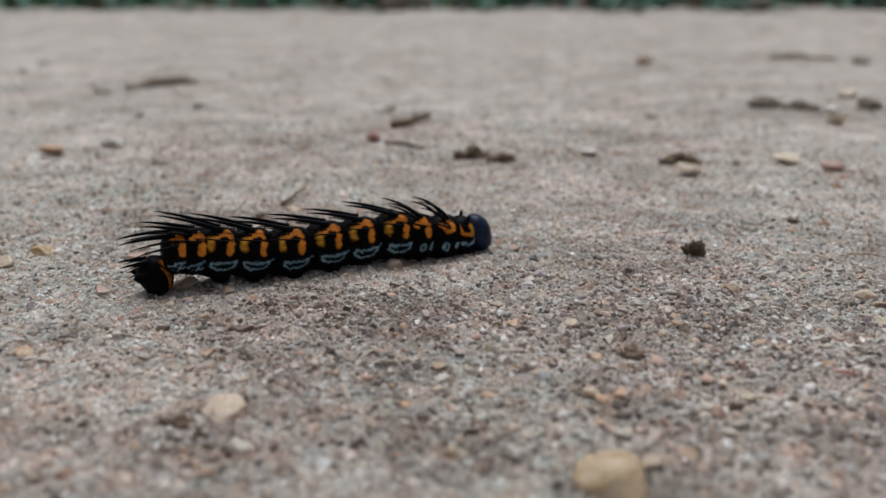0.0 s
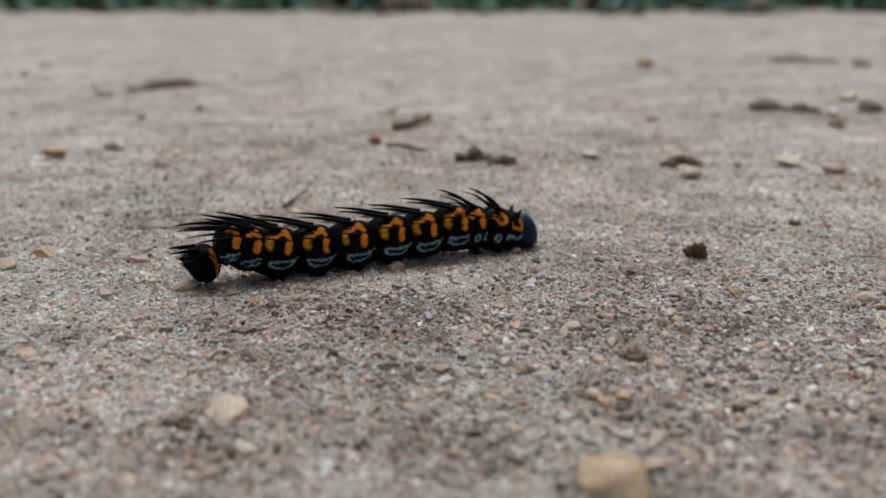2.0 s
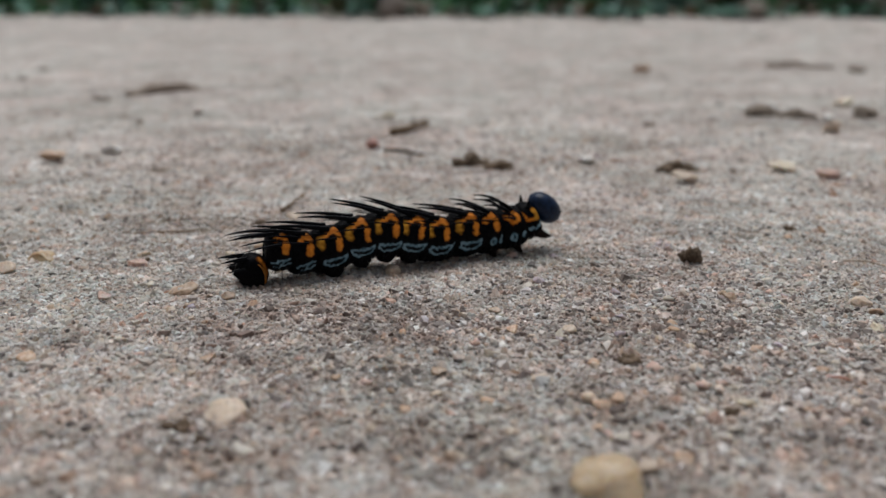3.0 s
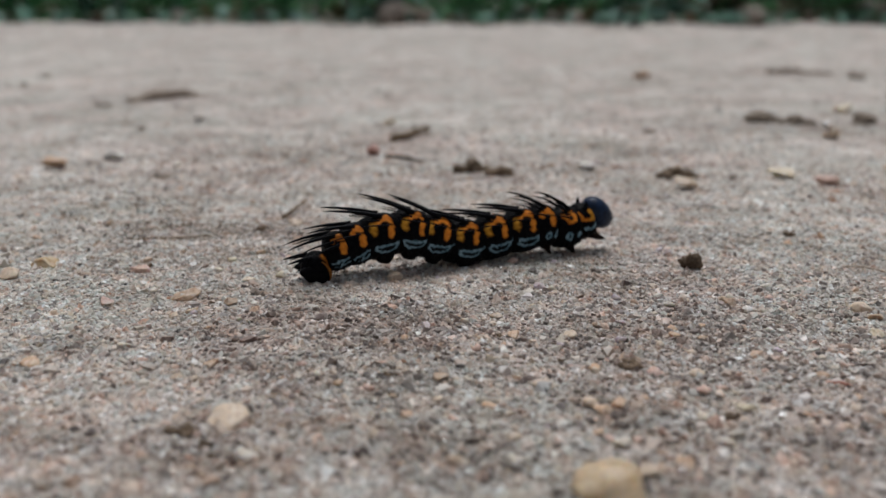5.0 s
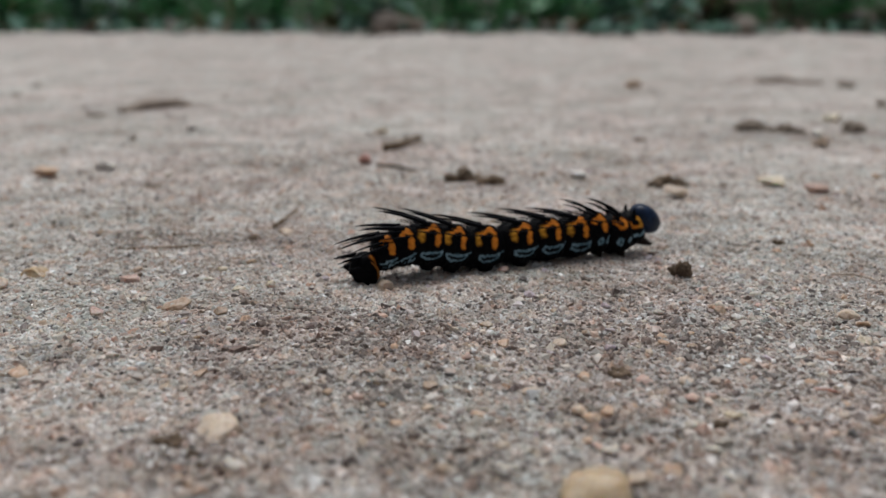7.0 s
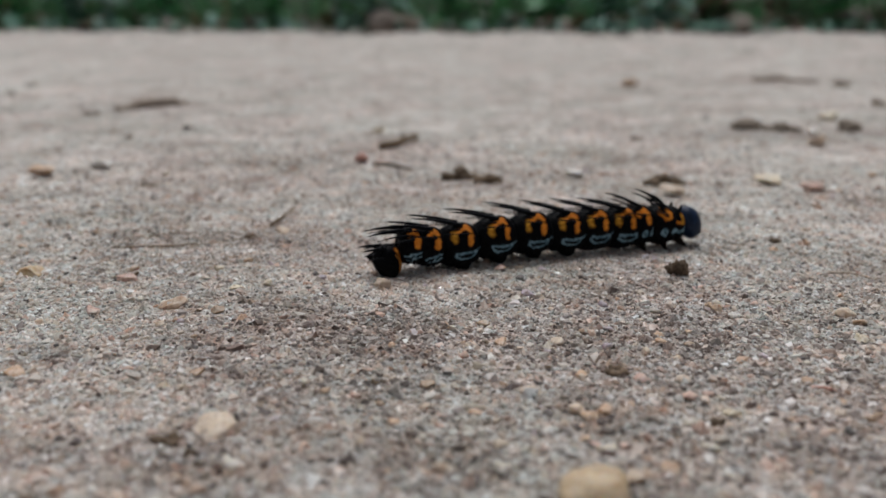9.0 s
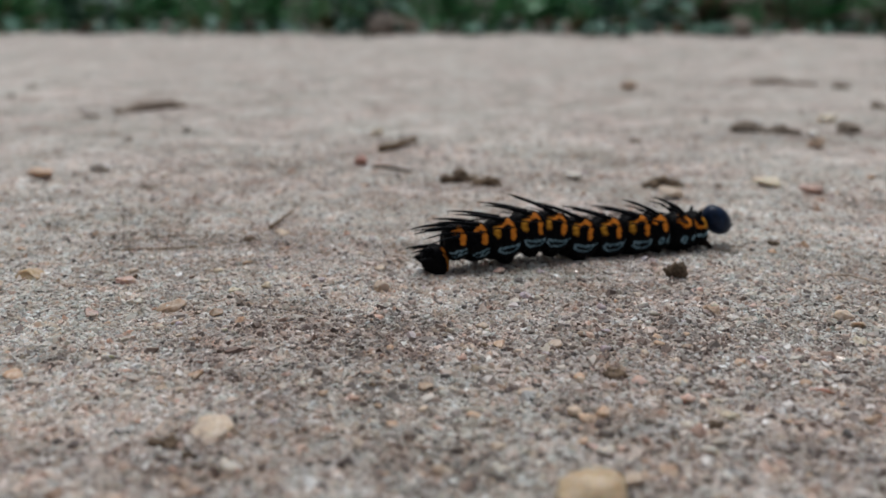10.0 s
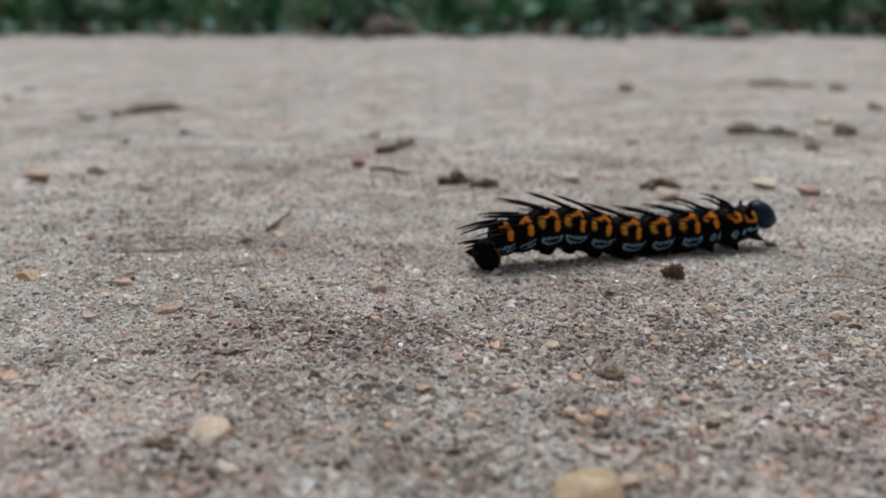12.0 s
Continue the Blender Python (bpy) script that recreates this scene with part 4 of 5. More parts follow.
def motions():
    walk(crawler, [
        (0, ground_pose(-13.30, 87.87, 23.2)), (0.5, ground_pose(-12.03, 88.41, 22.9)), (1, ground_pose(-10.59, 89.01, 22.7)), (1.5, ground_pose(-9.03, 89.66, 22.4)), (2, ground_pose(-7.37, 90.34, 22.0)),
        (2.5, ground_pose(-5.64, 91.03, 21.7)), (3, ground_pose(-3.87, 91.73, 21.4)), (3.5, ground_pose(-2.12, 92.54, 21.0)), (4, ground_pose(-0.39, 93.33, 20.7)), (4.5, ground_pose(1.35, 94.11, 20.3)),
        (5, ground_pose(3.05, 94.87, 20.0)), (5.5, ground_pose(4.73, 95.59, 19.6)), (6, ground_pose(6.37, 96.27, 19.3)), (6.5, ground_pose(7.97, 96.93, 19.0)), (7, ground_pose(9.53, 97.57, 18.7)),
        (7.5, ground_pose(11.02, 98.31, 18.3)), (8, ground_pose(12.48, 99.02, 18.0)), (8.5, ground_pose(13.93, 99.73, 17.7)), (9, ground_pose(15.39, 100.43, 17.4)), (9.5, ground_pose(16.94, 100.91, 17.1)),
        (10, ground_pose(18.62, 101.11, 16.8)), (10.5, ground_pose(20.31, 101.50, 16.4)), (11, ground_pose(22.18, 101.63, 16.1)), (11.5, ground_pose(24.19, 101.79, 15.7)), (12, ground_pose(26.28, 102.26, 15.3))])
    walk(anal_part, [
        (0, joint(-18.69, -0.50, 2.28, 5.8, 3.1)), (0.5, joint(-18.09, -0.49, 2.72, 5.8, 3.1)), (1, joint(-19.19, -0.54, 2.94, 3.0, 3.2)), (1.5, joint(-20.76, -0.63, 2.88, 0.8, 3.5)), (2, joint(-20.42, -0.63, 3.13, 2.6, 3.5)),
        (2.5, joint(-18.26, -0.52, 1.75, 7.7, 3.2)), (3, joint(-18.88, -0.49, 1.89, 4.5, 3.1)), (3.5, joint(-20.58, -0.60, 2.11, 3.5, 3.5)), (4, joint(-20.22, -0.59, 2.41, 6.7, 3.4)), (4.5, joint(-19.12, -0.54, 2.15, 11.0, 3.3)),
        (5, joint(-19.32, -0.57, 1.75, 11.5, 3.4)), (5.5, joint(-20.01, -0.62, 1.75, 3.0, 3.5)), (6, joint(-21.05, -0.69, 1.75, 4.0, 3.8)), (6.5, joint(-20.03, -0.63, 2.32, 4.8, 3.6)), (7, joint(-19.27, -0.58, 1.86, 9.6, 3.5)),
        (7.5, joint(-19.44, -0.61, 1.45, 9.1, 3.6)), (8, joint(-20.44, -0.69, 1.55, 4.7, 3.8)), (8.5, joint(-22.06, -0.81, 1.77, 1.9, 4.1)), (9, joint(-22.22, -0.84, 2.10, 2.1, 4.2)), (9.5, joint(-18.88, -0.61, 2.42, 8.3, 3.6)),
        (10, joint(-19.30, -0.62, 1.84, 5.2, 3.7)), (10.5, joint(-20.61, -0.73, 1.91, 4.3, 4.0)), (11, joint(-22.20, -0.81, 2.08, 3.9, 4.2)), (11.5, joint(-20.74, -0.74, 2.74, 6.2, 4.0)), (12, joint(-20.06, -0.68, 2.40, 8.9, 3.9))])
    walk(abdomen[8], [
        (0, joint(-15.84, -0.37, 3.92, -0.6, 2.7)), (0.5, joint(-15.41, -0.35, 4.03, 1.9, 2.6)), (1, joint(-15.73, -0.37, 4.35, -3.0, 2.7)), (1.5, joint(-17.27, -0.44, 4.05, -4.5, 2.9)), (2, joint(-17.11, -0.44, 4.31, -6.2, 2.9)),
        (2.5, joint(-15.64, -0.38, 3.54, 1.7, 2.7)), (3, joint(-15.36, -0.36, 3.40, -3.0, 2.7)), (3.5, joint(-17.12, -0.45, 3.04, 2.0, 3.0)), (4, joint(-16.97, -0.45, 3.59, 2.0, 3.0)), (4.5, joint(-16.10, -0.41, 3.46, 2.0, 2.9)),
        (5, joint(-16.30, -0.43, 3.17, 7.5, 3.0)), (5.5, joint(-16.59, -0.45, 2.60, 2.0, 3.0)), (6, joint(-17.95, -0.52, 2.54, 1.2, 3.3)), (6.5, joint(-16.84, -0.47, 3.46, 1.1, 3.1)), (7, joint(-16.22, -0.42, 3.25, 6.0, 3.0)),
        (7.5, joint(-16.36, -0.44, 3.06, 2.0, 3.1)), (8, joint(-17.09, -0.49, 2.88, 2.0, 3.2)), (8.5, joint(-18.65, -0.60, 2.63, 2.0, 3.6)), (9, joint(-18.91, -0.62, 3.21, -1.8, 3.6)), (9.5, joint(-16.78, -0.50, 3.96, 3.4, 3.3)),
        (10, joint(-16.27, -0.47, 3.45, 0.1, 3.2)), (10.5, joint(-17.47, -0.53, 3.26, 0.1, 3.4)), (11, joint(-19.09, -0.64, 3.42, 0.1, 3.7)), (11.5, joint(-18.37, -0.58, 4.11, 1.4, 3.6)), (12, joint(-17.52, -0.52, 3.85, 5.0, 3.4))])
    walk(abdomen[7], [
        (0, joint(-13.96, -0.28, 3.74, -5.6, 2.3)), (0.5, joint(-12.96, -0.25, 4.06, 0.7, 2.2)), (1, joint(-12.89, -0.25, 3.78, -6.2, 2.2)), (1.5, joint(-14.53, -0.31, 3.29, -7.4, 2.5)), (2, joint(-15.00, -0.34, 3.56, -11.6, 2.6)),
        (2.5, joint(-13.54, -0.28, 3.55, -0.6, 2.4)), (3, joint(-12.63, -0.24, 2.85, -2.9, 2.2)), (3.5, joint(-14.30, -0.31, 2.70, -2.0, 2.5)), (4, joint(-14.91, -0.35, 3.44, -1.4, 2.6)), (4.5, joint(-14.09, -0.32, 3.96, 6.9, 2.5)),
        (5, joint(-13.92, -0.31, 3.80, 10.2, 2.5)), (5.5, joint(-13.63, -0.30, 2.65, 2.2, 2.5)), (6, joint(-14.98, -0.37, 2.49, 1.1, 2.8)), (6.5, joint(-14.71, -0.36, 3.42, -0.9, 2.7)), (7, joint(-13.84, -0.32, 3.71, 3.7, 2.6)),
        (7.5, joint(-13.65, -0.32, 3.50, 5.4, 2.6)), (8, joint(-13.98, -0.34, 2.75, 1.1, 2.7)), (8.5, joint(-15.40, -0.41, 2.38, -0.8, 3.0)), (9, joint(-16.33, -0.47, 2.82, -2.7, 3.2)), (9.5, joint(-14.40, -0.37, 4.15, 0.7, 2.8)),
        (10, joint(-13.36, -0.32, 3.27, -0.1, 2.6)), (10.5, joint(-14.34, -0.37, 3.06, -1.3, 2.9)), (11, joint(-15.96, -0.44, 3.21, -1.3, 3.1)), (11.5, joint(-15.98, -0.44, 4.09, -2.6, 3.1)), (12, joint(-14.80, -0.38, 4.26, 4.7, 2.9))])
    walk(abdomen[6], [
        (0, joint(-11.11, -0.17, 3.34, -6.2, 1.8)), (0.5, joint(-9.86, -0.14, 4.11, -2.2, 1.6)), (1, joint(-8.60, -0.11, 3.39, -0.4, 1.5)), (1.5, joint(-10.14, -0.15, 2.88, -2.4, 1.7)), (2, joint(-11.62, -0.20, 2.89, -5.4, 2.0)),
        (2.5, joint(-10.64, -0.17, 3.47, -3.4, 1.9)), (3, joint(-9.14, -0.12, 3.01, 6.1, 1.6)), (3.5, joint(-10.14, -0.16, 2.73, 1.6, 1.8)), (4, joint(-11.87, -0.22, 3.43, -0.4, 2.1)), (4.5, joint(-11.10, -0.20, 4.22, -2.3, 2.0)),
        (5, joint(-10.63, -0.19, 4.45, 4.2, 2.0)), (5.5, joint(-8.98, -0.14, 2.96, 3.5, 1.7)), (6, joint(-10.44, -0.18, 2.71, 1.2, 2.0)), (6.5, joint(-11.35, -0.21, 3.35, -2.3, 2.1)), (7, joint(-10.66, -0.19, 3.70, -4.6, 2.0)),
        (7.5, joint(-10.18, -0.18, 3.79, 2.4, 1.9)), (8, joint(-9.52, -0.16, 3.07, 4.7, 1.9)), (8.5, joint(-10.15, -0.18, 2.49, 2.3, 2.0)), (9, joint(-12.01, -0.26, 2.80, 2.1, 2.4)), (9.5, joint(-11.18, -0.23, 4.05, -2.0, 2.2)),
        (10, joint(-9.51, -0.17, 3.44, 4.0, 1.9)), (10.5, joint(-9.55, -0.17, 3.04, 1.7, 2.0)), (11, joint(-11.22, -0.23, 3.20, 0.0, 2.2)), (11.5, joint(-12.68, -0.28, 3.78, -4.0, 2.5)), (12, joint(-11.28, -0.22, 4.50, 0.0, 2.2))])
    walk(abdomen[5], [
        (0, joint(-7.65, -0.08, 2.88, -4.8, 1.3)), (0.5, joint(-6.92, -0.07, 3.77, -8.5, 1.1)), (1, joint(-4.83, -0.04, 3.71, 6.1, 0.8)), (1.5, joint(-5.67, -0.05, 2.82, 0.1, 1.0)), (2, joint(-7.39, -0.08, 2.65, -0.8, 1.3)),
        (2.5, joint(-7.52, -0.08, 3.10, -4.6, 1.3)), (3, joint(-5.88, -0.05, 3.75, 6.4, 1.0)), (3.5, joint(-5.94, -0.06, 3.00, 1.3, 1.1)), (4, joint(-7.93, -0.10, 3.38, -2.6, 1.4)), (4.5, joint(-7.85, -0.10, 3.65, -8.5, 1.4)),
        (5, joint(-7.09, -0.08, 4.43, -6.4, 1.3)), (5.5, joint(-4.48, -0.04, 3.36, 4.7, 0.9)), (6, joint(-5.51, -0.05, 2.74, 0.5, 1.1)), (6.5, joint(-7.05, -0.08, 3.03, -1.8, 1.3)), (7, joint(-7.45, -0.10, 3.08, -6.4, 1.4)),
        (7.5, joint(-6.91, -0.09, 3.85, -3.3, 1.4)), (8, joint(-5.41, -0.06, 3.64, 5.5, 1.1)), (8.5, joint(-5.20, -0.05, 2.90, 4.0, 1.1)), (9, joint(-7.13, -0.10, 3.24, 2.7, 1.5)), (9.5, joint(-7.47, -0.11, 3.85, -3.8, 1.6)),
        (10, joint(-5.91, -0.07, 3.91, 1.0, 1.3)), (10.5, joint(-4.64, -0.05, 3.42, 2.6, 1.1)), (11, joint(-6.10, -0.07, 3.22, -1.2, 1.3)), (11.5, joint(-8.00, -0.12, 3.40, -3.7, 1.6)), (12, joint(-7.90, -0.11, 4.26, -6.9, 1.6))])
    walk(abdomen[4], [
        (0, joint(-3.44, -0.02, 2.53, -1.0, 0.6)), (0.5, joint(-3.98, -0.02, 3.01, -6.9, 0.7)), (1, joint(-2.00, -0.01, 4.27, 4.6, 0.3)), (1.5, joint(-1.32, -0.00, 2.91, 3.9, 0.2)), (2, joint(-2.96, -0.01, 2.73, 1.5, 0.5)),
        (2.5, joint(-3.83, -0.02, 2.78, -1.6, 0.6)), (3, joint(-2.63, -0.01, 3.93, -2.4, 0.4)), (3.5, joint(-1.43, -0.00, 2.97, 1.5, 0.2)), (4, joint(-3.39, -0.02, 2.96, -3.6, 0.6)), (4.5, joint(-4.02, -0.02, 2.89, -5.2, 0.7)),
        (5, joint(-4.01, -0.02, 3.52, -11.5, 0.7)), (5.5, joint(-1.03, -0.00, 3.78, 4.9, 0.2)), (6, joint(-0.61, -0.00, 2.81, 3.7, 0.1)), (6.5, joint(-2.14, -0.01, 2.99, 0.3, 0.4)), (7, joint(-3.25, -0.02, 2.66, -1.0, 0.6)),
        (7.5, joint(-3.48, -0.02, 3.30, -6.6, 0.7)), (8, joint(-1.75, -0.01, 4.00, 1.2, 0.4)), (8.5, joint(-0.44, -0.00, 3.34, 5.1, 0.2)), (9, joint(-2.19, -0.01, 3.37, -0.0, 0.6)), (9.5, joint(-3.29, -0.03, 3.39, -4.3, 0.8)),
        (10, joint(-2.81, -0.02, 3.59, -8.6, 0.6)), (10.5, joint(-0.55, -0.00, 3.56, -0.7, 0.2)), (11, joint(-0.97, -0.00, 2.94, -2.4, 0.3)), (11.5, joint(-2.98, -0.02, 3.01, -3.5, 0.6)), (12, joint(-4.22, -0.03, 3.43, -9.0, 0.9))])
    walk(abdomen[3], [
        (0, joint(0.83, -0.00, 2.70, 1.9, -0.2)), (0.5, joint(-0.23, -0.00, 2.75, -0.5, 0.0)), (1, joint(0.80, -0.00, 4.27, -1.5, -0.2)), (1.5, joint(2.45, -0.01, 3.51, 6.7, -0.5)), (2, joint(1.58, -0.00, 2.94, 1.7, -0.2)),
        (2.5, joint(0.38, -0.00, 2.83, 0.3, -0.1)), (3, joint(0.46, -0.00, 3.43, -7.5, -0.1)), (3.5, joint(2.59, -0.01, 3.27, 4.8, -0.5)), (4, joint(1.19, -0.00, 2.66, -0.2, -0.2)), (4.5, joint(0.55, -0.00, 2.70, 1.6, -0.1)),
        (5, joint(-0.06, -0.00, 2.63, -2.6, 0.0)), (5.5, joint(2.59, -0.01, 4.12, 3.7, -0.4)), (6, joint(3.98, -0.02, 3.50, 8.6, -0.7)), (6.5, joint(2.86, -0.01, 3.09, 1.1, -0.4)), (7, joint(1.59, -0.00, 2.89, 1.8, -0.2)),
        (7.5, joint(0.69, -0.00, 2.75, -3.5, -0.0)), (8, joint(1.89, -0.00, 3.83, -3.3, -0.2)), (8.5, joint(3.83, -0.02, 3.92, 5.7, -0.6)), (9, joint(2.56, -0.01, 3.23, -0.5, -0.3)), (9.5, joint(1.30, -0.00, 3.02, -1.2, -0.1)),
        (10, joint(1.09, -0.00, 2.59, -6.1, -0.1)), (10.5, joint(2.92, -0.01, 3.31, -2.4, -0.5)), (11, joint(3.38, -0.02, 2.72, 2.1, -0.6)), (11.5, joint(1.82, -0.00, 2.65, -1.0, -0.3)), (12, joint(0.30, -0.00, 2.63, -3.9, -0.0))])
    walk(abdomen[2], [
        (0, joint(4.65, -0.04, 2.87, 1.3, -0.9)), (0.5, joint(3.46, -0.02, 2.93, 2.0, -0.6)), (1, joint(3.52, -0.02, 4.09, -3.2, -0.7)), (1.5, joint(5.12, -0.04, 3.85, 3.7, -0.9)), (2, joint(5.53, -0.04, 3.05, 2.7, -0.9)),
        (2.5, joint(4.37, -0.03, 2.84, 1.9, -0.8)), (3, joint(3.70, -0.03, 2.88, -1.8, -0.7)), (3.5, joint(5.45, -0.05, 3.69, 5.7, -1.0)), (4, joint(5.31, -0.05, 2.93, 3.0, -1.0)), (4.5, joint(4.53, -0.03, 3.19, 5.0, -0.8)),
        (5, joint(3.82, -0.02, 3.08, 5.3, -0.7)), (5.5, joint(5.53, -0.05, 4.31, -0.2, -1.0)), (6, joint(7.00, -0.08, 4.25, 7.9, -1.3)), (6.5, joint(6.79, -0.07, 3.21, 0.9, -1.3)), (7, joint(5.51, -0.05, 3.01, 0.9, -1.0)),
        (7.5, joint(4.61, -0.03, 2.68, 0.5, -0.8)), (8, joint(5.14, -0.04, 3.50, -3.0, -0.9)), (8.5, joint(6.66, -0.06, 4.23, 2.0, -1.2)), (9, joint(6.67, -0.06, 3.27, -0.1, -1.1)), (9.5, joint(5.68, -0.04, 3.15, 0.4, -1.0)),
        (10, joint(5.33, -0.04, 2.49, -0.3, -0.9)), (10.5, joint(6.21, -0.05, 3.20, -2.3, -1.1)), (11, joint(6.80, -0.07, 3.30, 4.2, -1.3)), (11.5, joint(6.15, -0.06, 2.81, 0.6, -1.2)), (12, joint(4.72, -0.03, 2.66, 1.1, -0.9))])
    walk(abdomen[1], [
        (0, joint(8.74, -0.12, 2.93, -2.0, -1.6)), (0.5, joint(7.65, -0.09, 3.09, -1.3, -1.4)), (1, joint(7.11, -0.08, 3.83, -6.5, -1.3)), (1.5, joint(8.16, -0.11, 3.98, -4.4, -1.5)), (2, joint(9.41, -0.15, 3.40, 2.2, -1.7)),
        (2.5, joint(8.53, -0.12, 3.17, 2.0, -1.6)), (3, joint(7.51, -0.10, 3.14, 2.4, -1.4)), (3.5, joint(8.63, -0.12, 4.03, 0.5, -1.6)), (4, joint(9.28, -0.14, 3.19, 5.3, -1.7)), (4.5, joint(8.61, -0.12, 3.59, 4.3, -1.6)),
        (5, joint(7.63, -0.09, 3.52, 5.8, -1.4)), (5.5, joint(8.52, -0.12, 4.09, -3.8, -1.6)), (6, joint(9.64, -0.15, 4.49, 2.5, -1.8)), (6.5, joint(10.49, -0.17, 3.25, 5.3, -2.0)), (7, joint(9.42, -0.14, 3.04, 3.0, -1.8)),
        (7.5, joint(8.54, -0.11, 2.84, 3.6, -1.6)), (8, joint(8.68, -0.11, 3.38, -0.2, -1.6)), (8.5, joint(9.81, -0.13, 4.18, -4.2, -1.7)), (9, joint(10.72, -0.16, 3.21, 1.1, -1.9)), (9.5, joint(9.83, -0.14, 3.09, -0.8, -1.8)),
        (10, joint(9.53, -0.13, 2.54, 1.6, -1.7)), (10.5, joint(9.53, -0.13, 2.97, -2.8, -1.8)), (11, joint(10.01, -0.16, 3.33, -1.1, -1.9)), (11.5, joint(10.54, -0.17, 2.76, 2.0, -2.0)), (12, joint(9.09, -0.13, 2.84, 3.1, -1.8))])
    walk(thorax[3], [
        (0, joint(11.26, -0.21, 2.58, -5.5, -2.1)), (0.5, joint(10.17, -0.18, 2.74, -5.4, -1.9)), (1, joint(9.76, -0.17, 3.19, -10.2, -1.8)), (1.5, joint(10.10, -0.18, 3.37, -16.0, -2.0)), (2, joint(11.44, -0.23, 3.34, -4.9, -2.2)),
        (2.5, joint(11.04, -0.20, 3.13, 1.3, -2.1)), (3, joint(10.05, -0.17, 3.21, 2.5, -1.9)), (3.5, joint(10.79, -0.20, 3.75, -9.2, -2.1)), (4, joint(11.58, -0.23, 3.66, 2.7, -2.2)), (4.5, joint(10.86, -0.20, 3.79, -2.8, -2.1)),
        (5, joint(10.04, -0.17, 3.88, -0.4, -1.9)), (5.5, joint(10.50, -0.20, 3.90, -12.0, -2.1)), (6, joint(11.24, -0.23, 4.48, -14.1, -2.3)), (6.5, joint(12.53, -0.26, 3.88, 1.3, -2.4)), (7, joint(11.89, -0.23, 3.42, -0.1, -2.3)),
        (7.5, joint(11.16, -0.20, 3.20, 2.5, -2.1)), (8, joint(11.01, -0.19, 3.48, -1.6, -2.1)), (8.5, joint(11.76, -0.21, 3.76, -12.1, -2.2)), (9, joint(12.82, -0.25, 3.42, 0.6, -2.4)), (9.5, joint(12.48, -0.23, 3.02, -0.8, -2.3)),
        (10, joint(12.02, -0.23, 2.73, 0.1, -2.3)), (10.5, joint(11.77, -0.21, 2.86, -6.1, -2.2)), (11, joint(11.90, -0.25, 3.17, -11.2, -2.4)), (11.5, joint(12.75, -0.28, 3.10, -0.1, -2.6)), (12, joint(11.74, -0.23, 3.14, 3.1, -2.3))])
    walk(thorax[2], [
        (0, joint(14.50, -0.31, 2.23, -3.7, -2.5)), (0.5, joint(13.73, -0.29, 2.37, 0.4, -2.4)), (1, joint(12.89, -0.26, 2.53, -3.6, -2.3)), (1.5, joint(13.15, -0.28, 2.15, -12.4, -2.4)), (2, joint(14.48, -0.34, 2.86, -7.2, -2.7)),
        (2.5, joint(14.31, -0.32, 3.33, 6.5, -2.6)), (3, joint(13.12, -0.28, 3.45, 7.7, -2.4)), (3.5, joint(13.49, -0.30, 3.04, -8.0, -2.5)), (4, joint(14.36, -0.34, 3.49, -4.0, -2.7)), (4.5, joint(13.82, -0.32, 3.26, -0.8, -2.6)),
        (5, joint(13.28, -0.30, 3.46, 1.7, -2.6)), (5.5, joint(13.56, -0.30, 2.74, -6.7, -2.6)), (6, joint(13.84, -0.33, 3.15, -14.4, -2.7)), (6.5, joint(15.51, -0.37, 3.39, -2.8, -2.9)), (7, joint(15.12, -0.35, 3.02, 1.1, -2.8)),
        (7.5, joint(14.87, -0.33, 3.19, 7.4, -2.7)), (8, joint(14.38, -0.30, 3.19, 2.7, -2.6)), (8.5, joint(14.88, -0.32, 2.82, -8.3, -2.7)), (9, joint(16.18, -0.37, 3.28, -2.2, -2.9)), (9.5, joint(16.09, -0.36, 2.98, 1.8, -2.9)),
        (10, joint(15.87, -0.36, 2.55, 0.6, -2.9)), (10.5, joint(15.43, -0.33, 2.18, -3.4, -2.8)), (11, joint(15.22, -0.37, 2.04, -12.3, -2.9)), (11.5, joint(16.13, -0.41, 2.75, -5.0, -3.1)), (12, joint(15.48, -0.40, 3.27, 3.9, -3.1))])
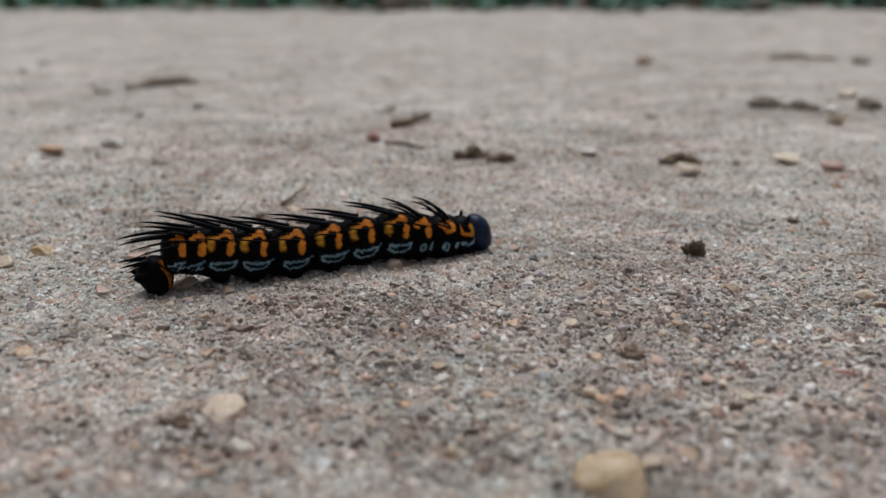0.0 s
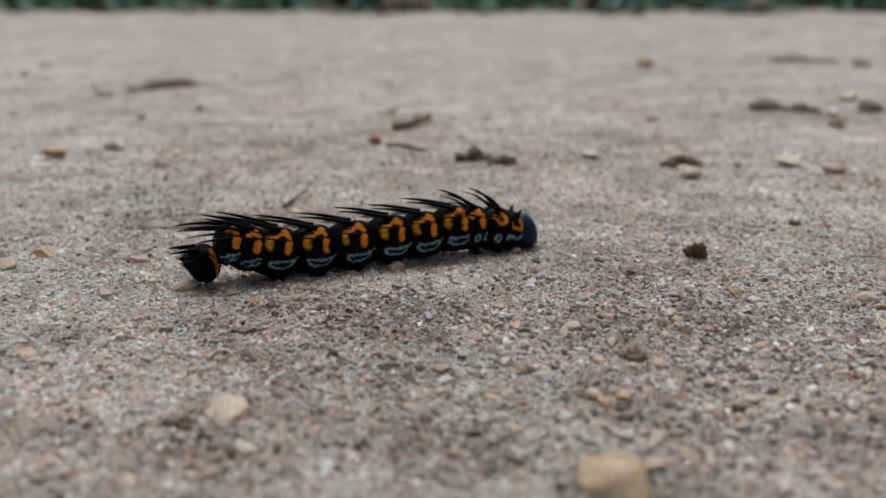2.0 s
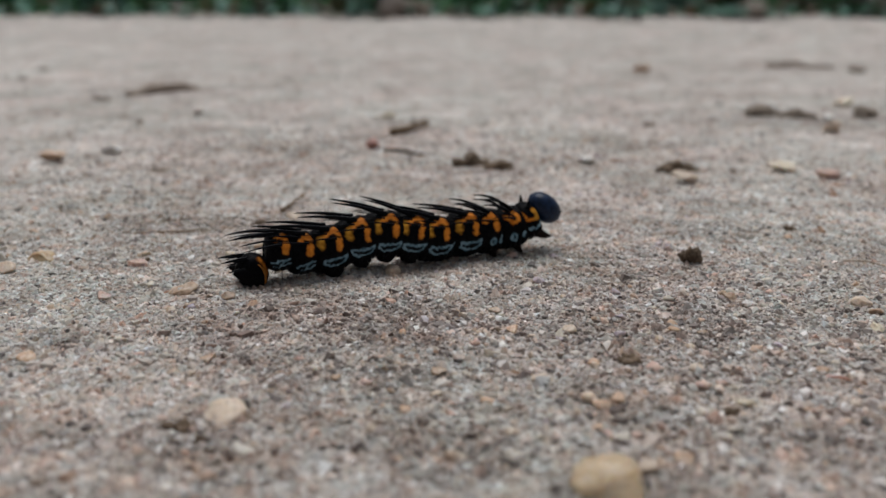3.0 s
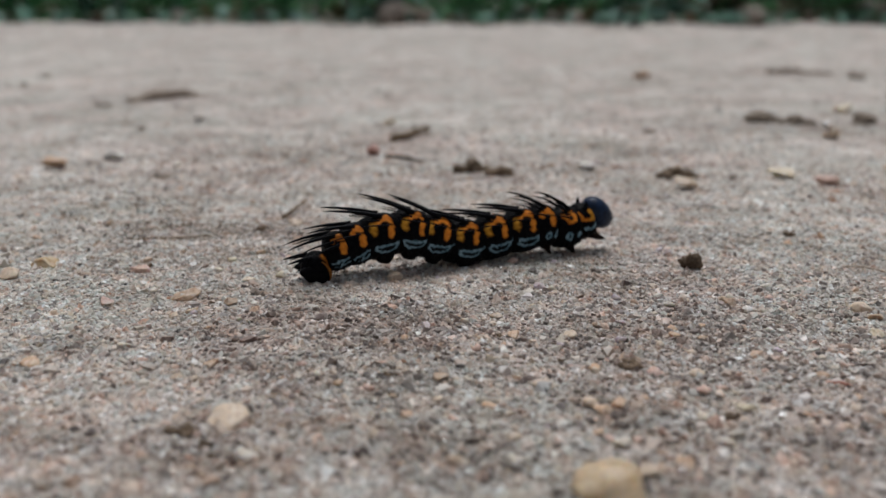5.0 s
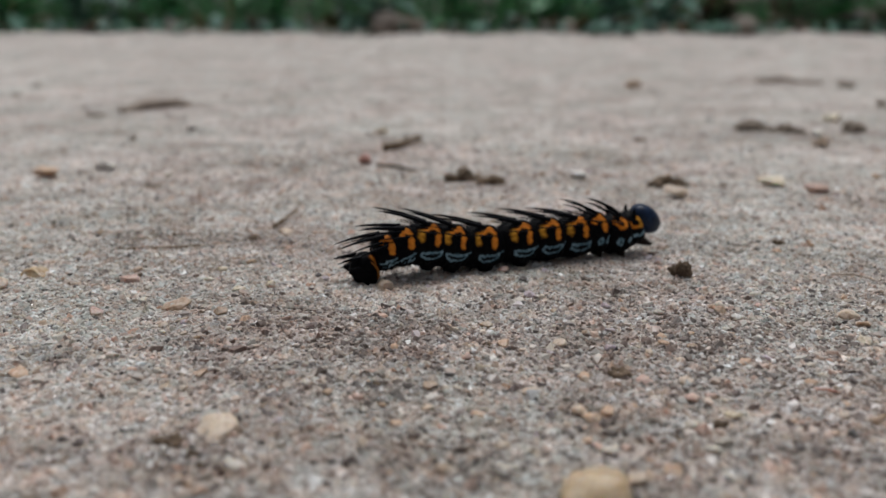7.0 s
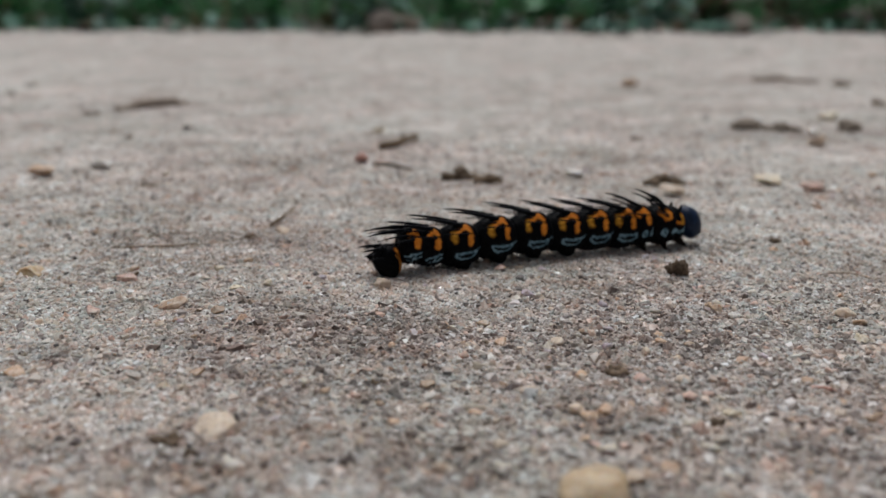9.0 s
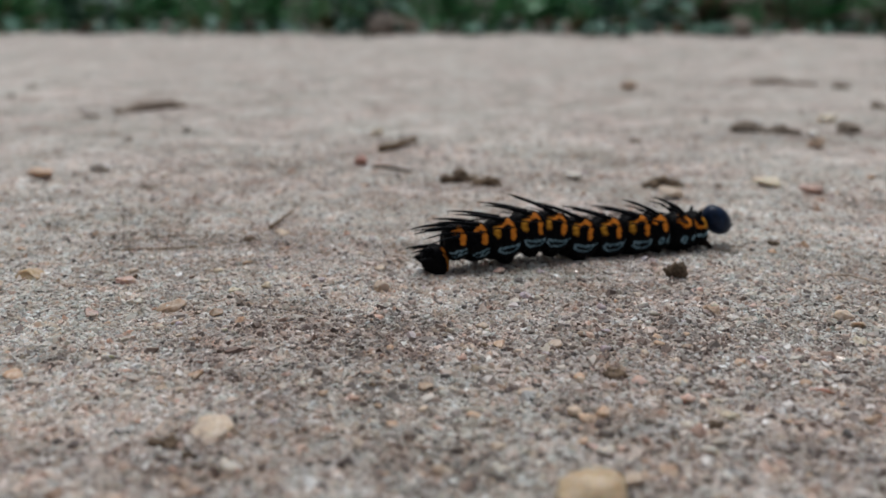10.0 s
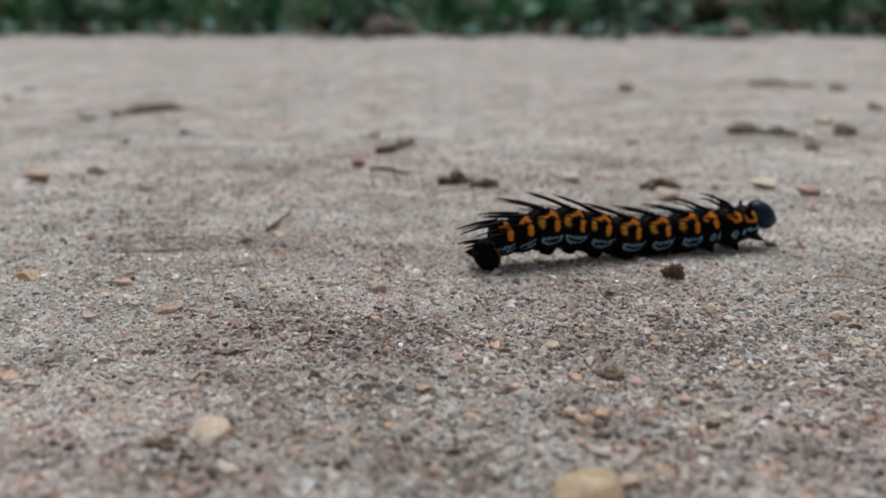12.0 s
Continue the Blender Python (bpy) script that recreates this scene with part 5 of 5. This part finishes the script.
    walk(thorax[1], [
        (0, joint(16.68, -0.44, 2.14, 1.2, -3.0)), (0.5, joint(16.13, -0.41, 2.80, 15.5, -2.9)), (1, joint(15.58, -0.38, 2.73, 12.3, -2.8)), (1.5, joint(15.31, -0.39, 1.93, 4.2, -2.9)), (2, joint(16.30, -0.43, 2.57, -6.9, -3.0)),
        (2.5, joint(16.47, -0.45, 3.91, 17.0, -3.1)), (3, joint(15.31, -0.40, 4.11, 20.8, -2.9)), (3.5, joint(15.50, -0.42, 2.91, 8.7, -3.0)), (4, joint(16.16, -0.46, 3.26, 5.5, -3.2)), (4.5, joint(15.80, -0.44, 3.71, 14.3, -3.1)),
        (5, joint(15.53, -0.43, 4.08, 16.0, -3.1)), (5.5, joint(15.55, -0.41, 3.15, 15.0, -3.0)), (6, joint(15.33, -0.45, 3.15, -0.9, -3.2)), (6.5, joint(17.05, -0.49, 3.60, 3.7, -3.3)), (7, joint(17.16, -0.46, 3.55, 17.6, -3.2)),
        (7.5, joint(17.06, -0.46, 4.16, 20.8, -3.2)), (8, joint(16.51, -0.43, 3.80, 15.1, -3.1)), (8.5, joint(16.78, -0.45, 2.84, 4.7, -3.2)), (9, joint(17.77, -0.51, 3.18, 0.1, -3.4)), (9.5, joint(18.07, -0.54, 3.25, 9.9, -3.5)),
        (10, joint(18.03, -0.52, 2.80, 10.1, -3.5)), (10.5, joint(17.60, -0.51, 2.42, 13.3, -3.4)), (11, joint(16.94, -0.54, 1.79, 0.0, -3.6)), (11.5, joint(17.81, -0.57, 2.55, -1.7, -3.7)), (12, joint(17.60, -0.57, 3.64, 13.2, -3.7))])
    walk(head_part, [
        (0, joint(18.67, -0.53, 2.36, 15.0, -3.3)), (0.5, joint(17.84, -0.51, 3.93, 44.0, -3.3)), (1, joint(17.32, -0.48, 3.80, 40.0, -3.2)), (1.5, joint(17.34, -0.48, 2.57, 32.0, -3.2)), (2, joint(18.06, -0.52, 2.27, 18.0, -3.3)),
        (2.5, joint(18.80, -0.56, 5.15, 41.0, -3.5)), (3, joint(17.42, -0.51, 5.53, 46.0, -3.3)), (3.5, joint(16.97, -0.49, 3.74, 43.0, -3.3)), (4, joint(17.50, -0.53, 3.91, 15.0, -3.4)), (4.5, joint(17.77, -0.54, 4.64, 15.0, -3.4)),
        (5, joint(17.37, -0.51, 5.07, 39.0, -3.4)), (5.5, joint(16.87, -0.49, 3.97, 34.0, -3.3)), (6, joint(17.32, -0.52, 3.08, 20.0, -3.4)), (6.5, joint(18.68, -0.57, 3.67, 21.0, -3.6)), (7, joint(19.00, -0.57, 4.66, 44.0, -3.6)),
        (7.5, joint(19.13, -0.56, 5.35, 45.0, -3.6)), (8, joint(19.02, -0.53, 4.78, 30.0, -3.5)), (8.5, joint(19.23, -0.53, 3.27, 13.0, -3.5)), (9, joint(20.31, -0.58, 3.29, 20.0, -3.7)), (9.5, joint(21.12, -0.68, 4.08, 46.0, -4.0)),
        (10, joint(21.24, -0.64, 3.75, 40.0, -3.9)), (10.5, joint(20.10, -0.63, 3.58, 43.0, -3.8)), (11, joint(19.31, -0.60, 2.04, 31.0, -3.8)), (11.5, joint(20.10, -0.64, 2.60, 19.0, -3.9)), (12, joint(19.91, -0.70, 4.58, 44.0, -4.1))])

motions()
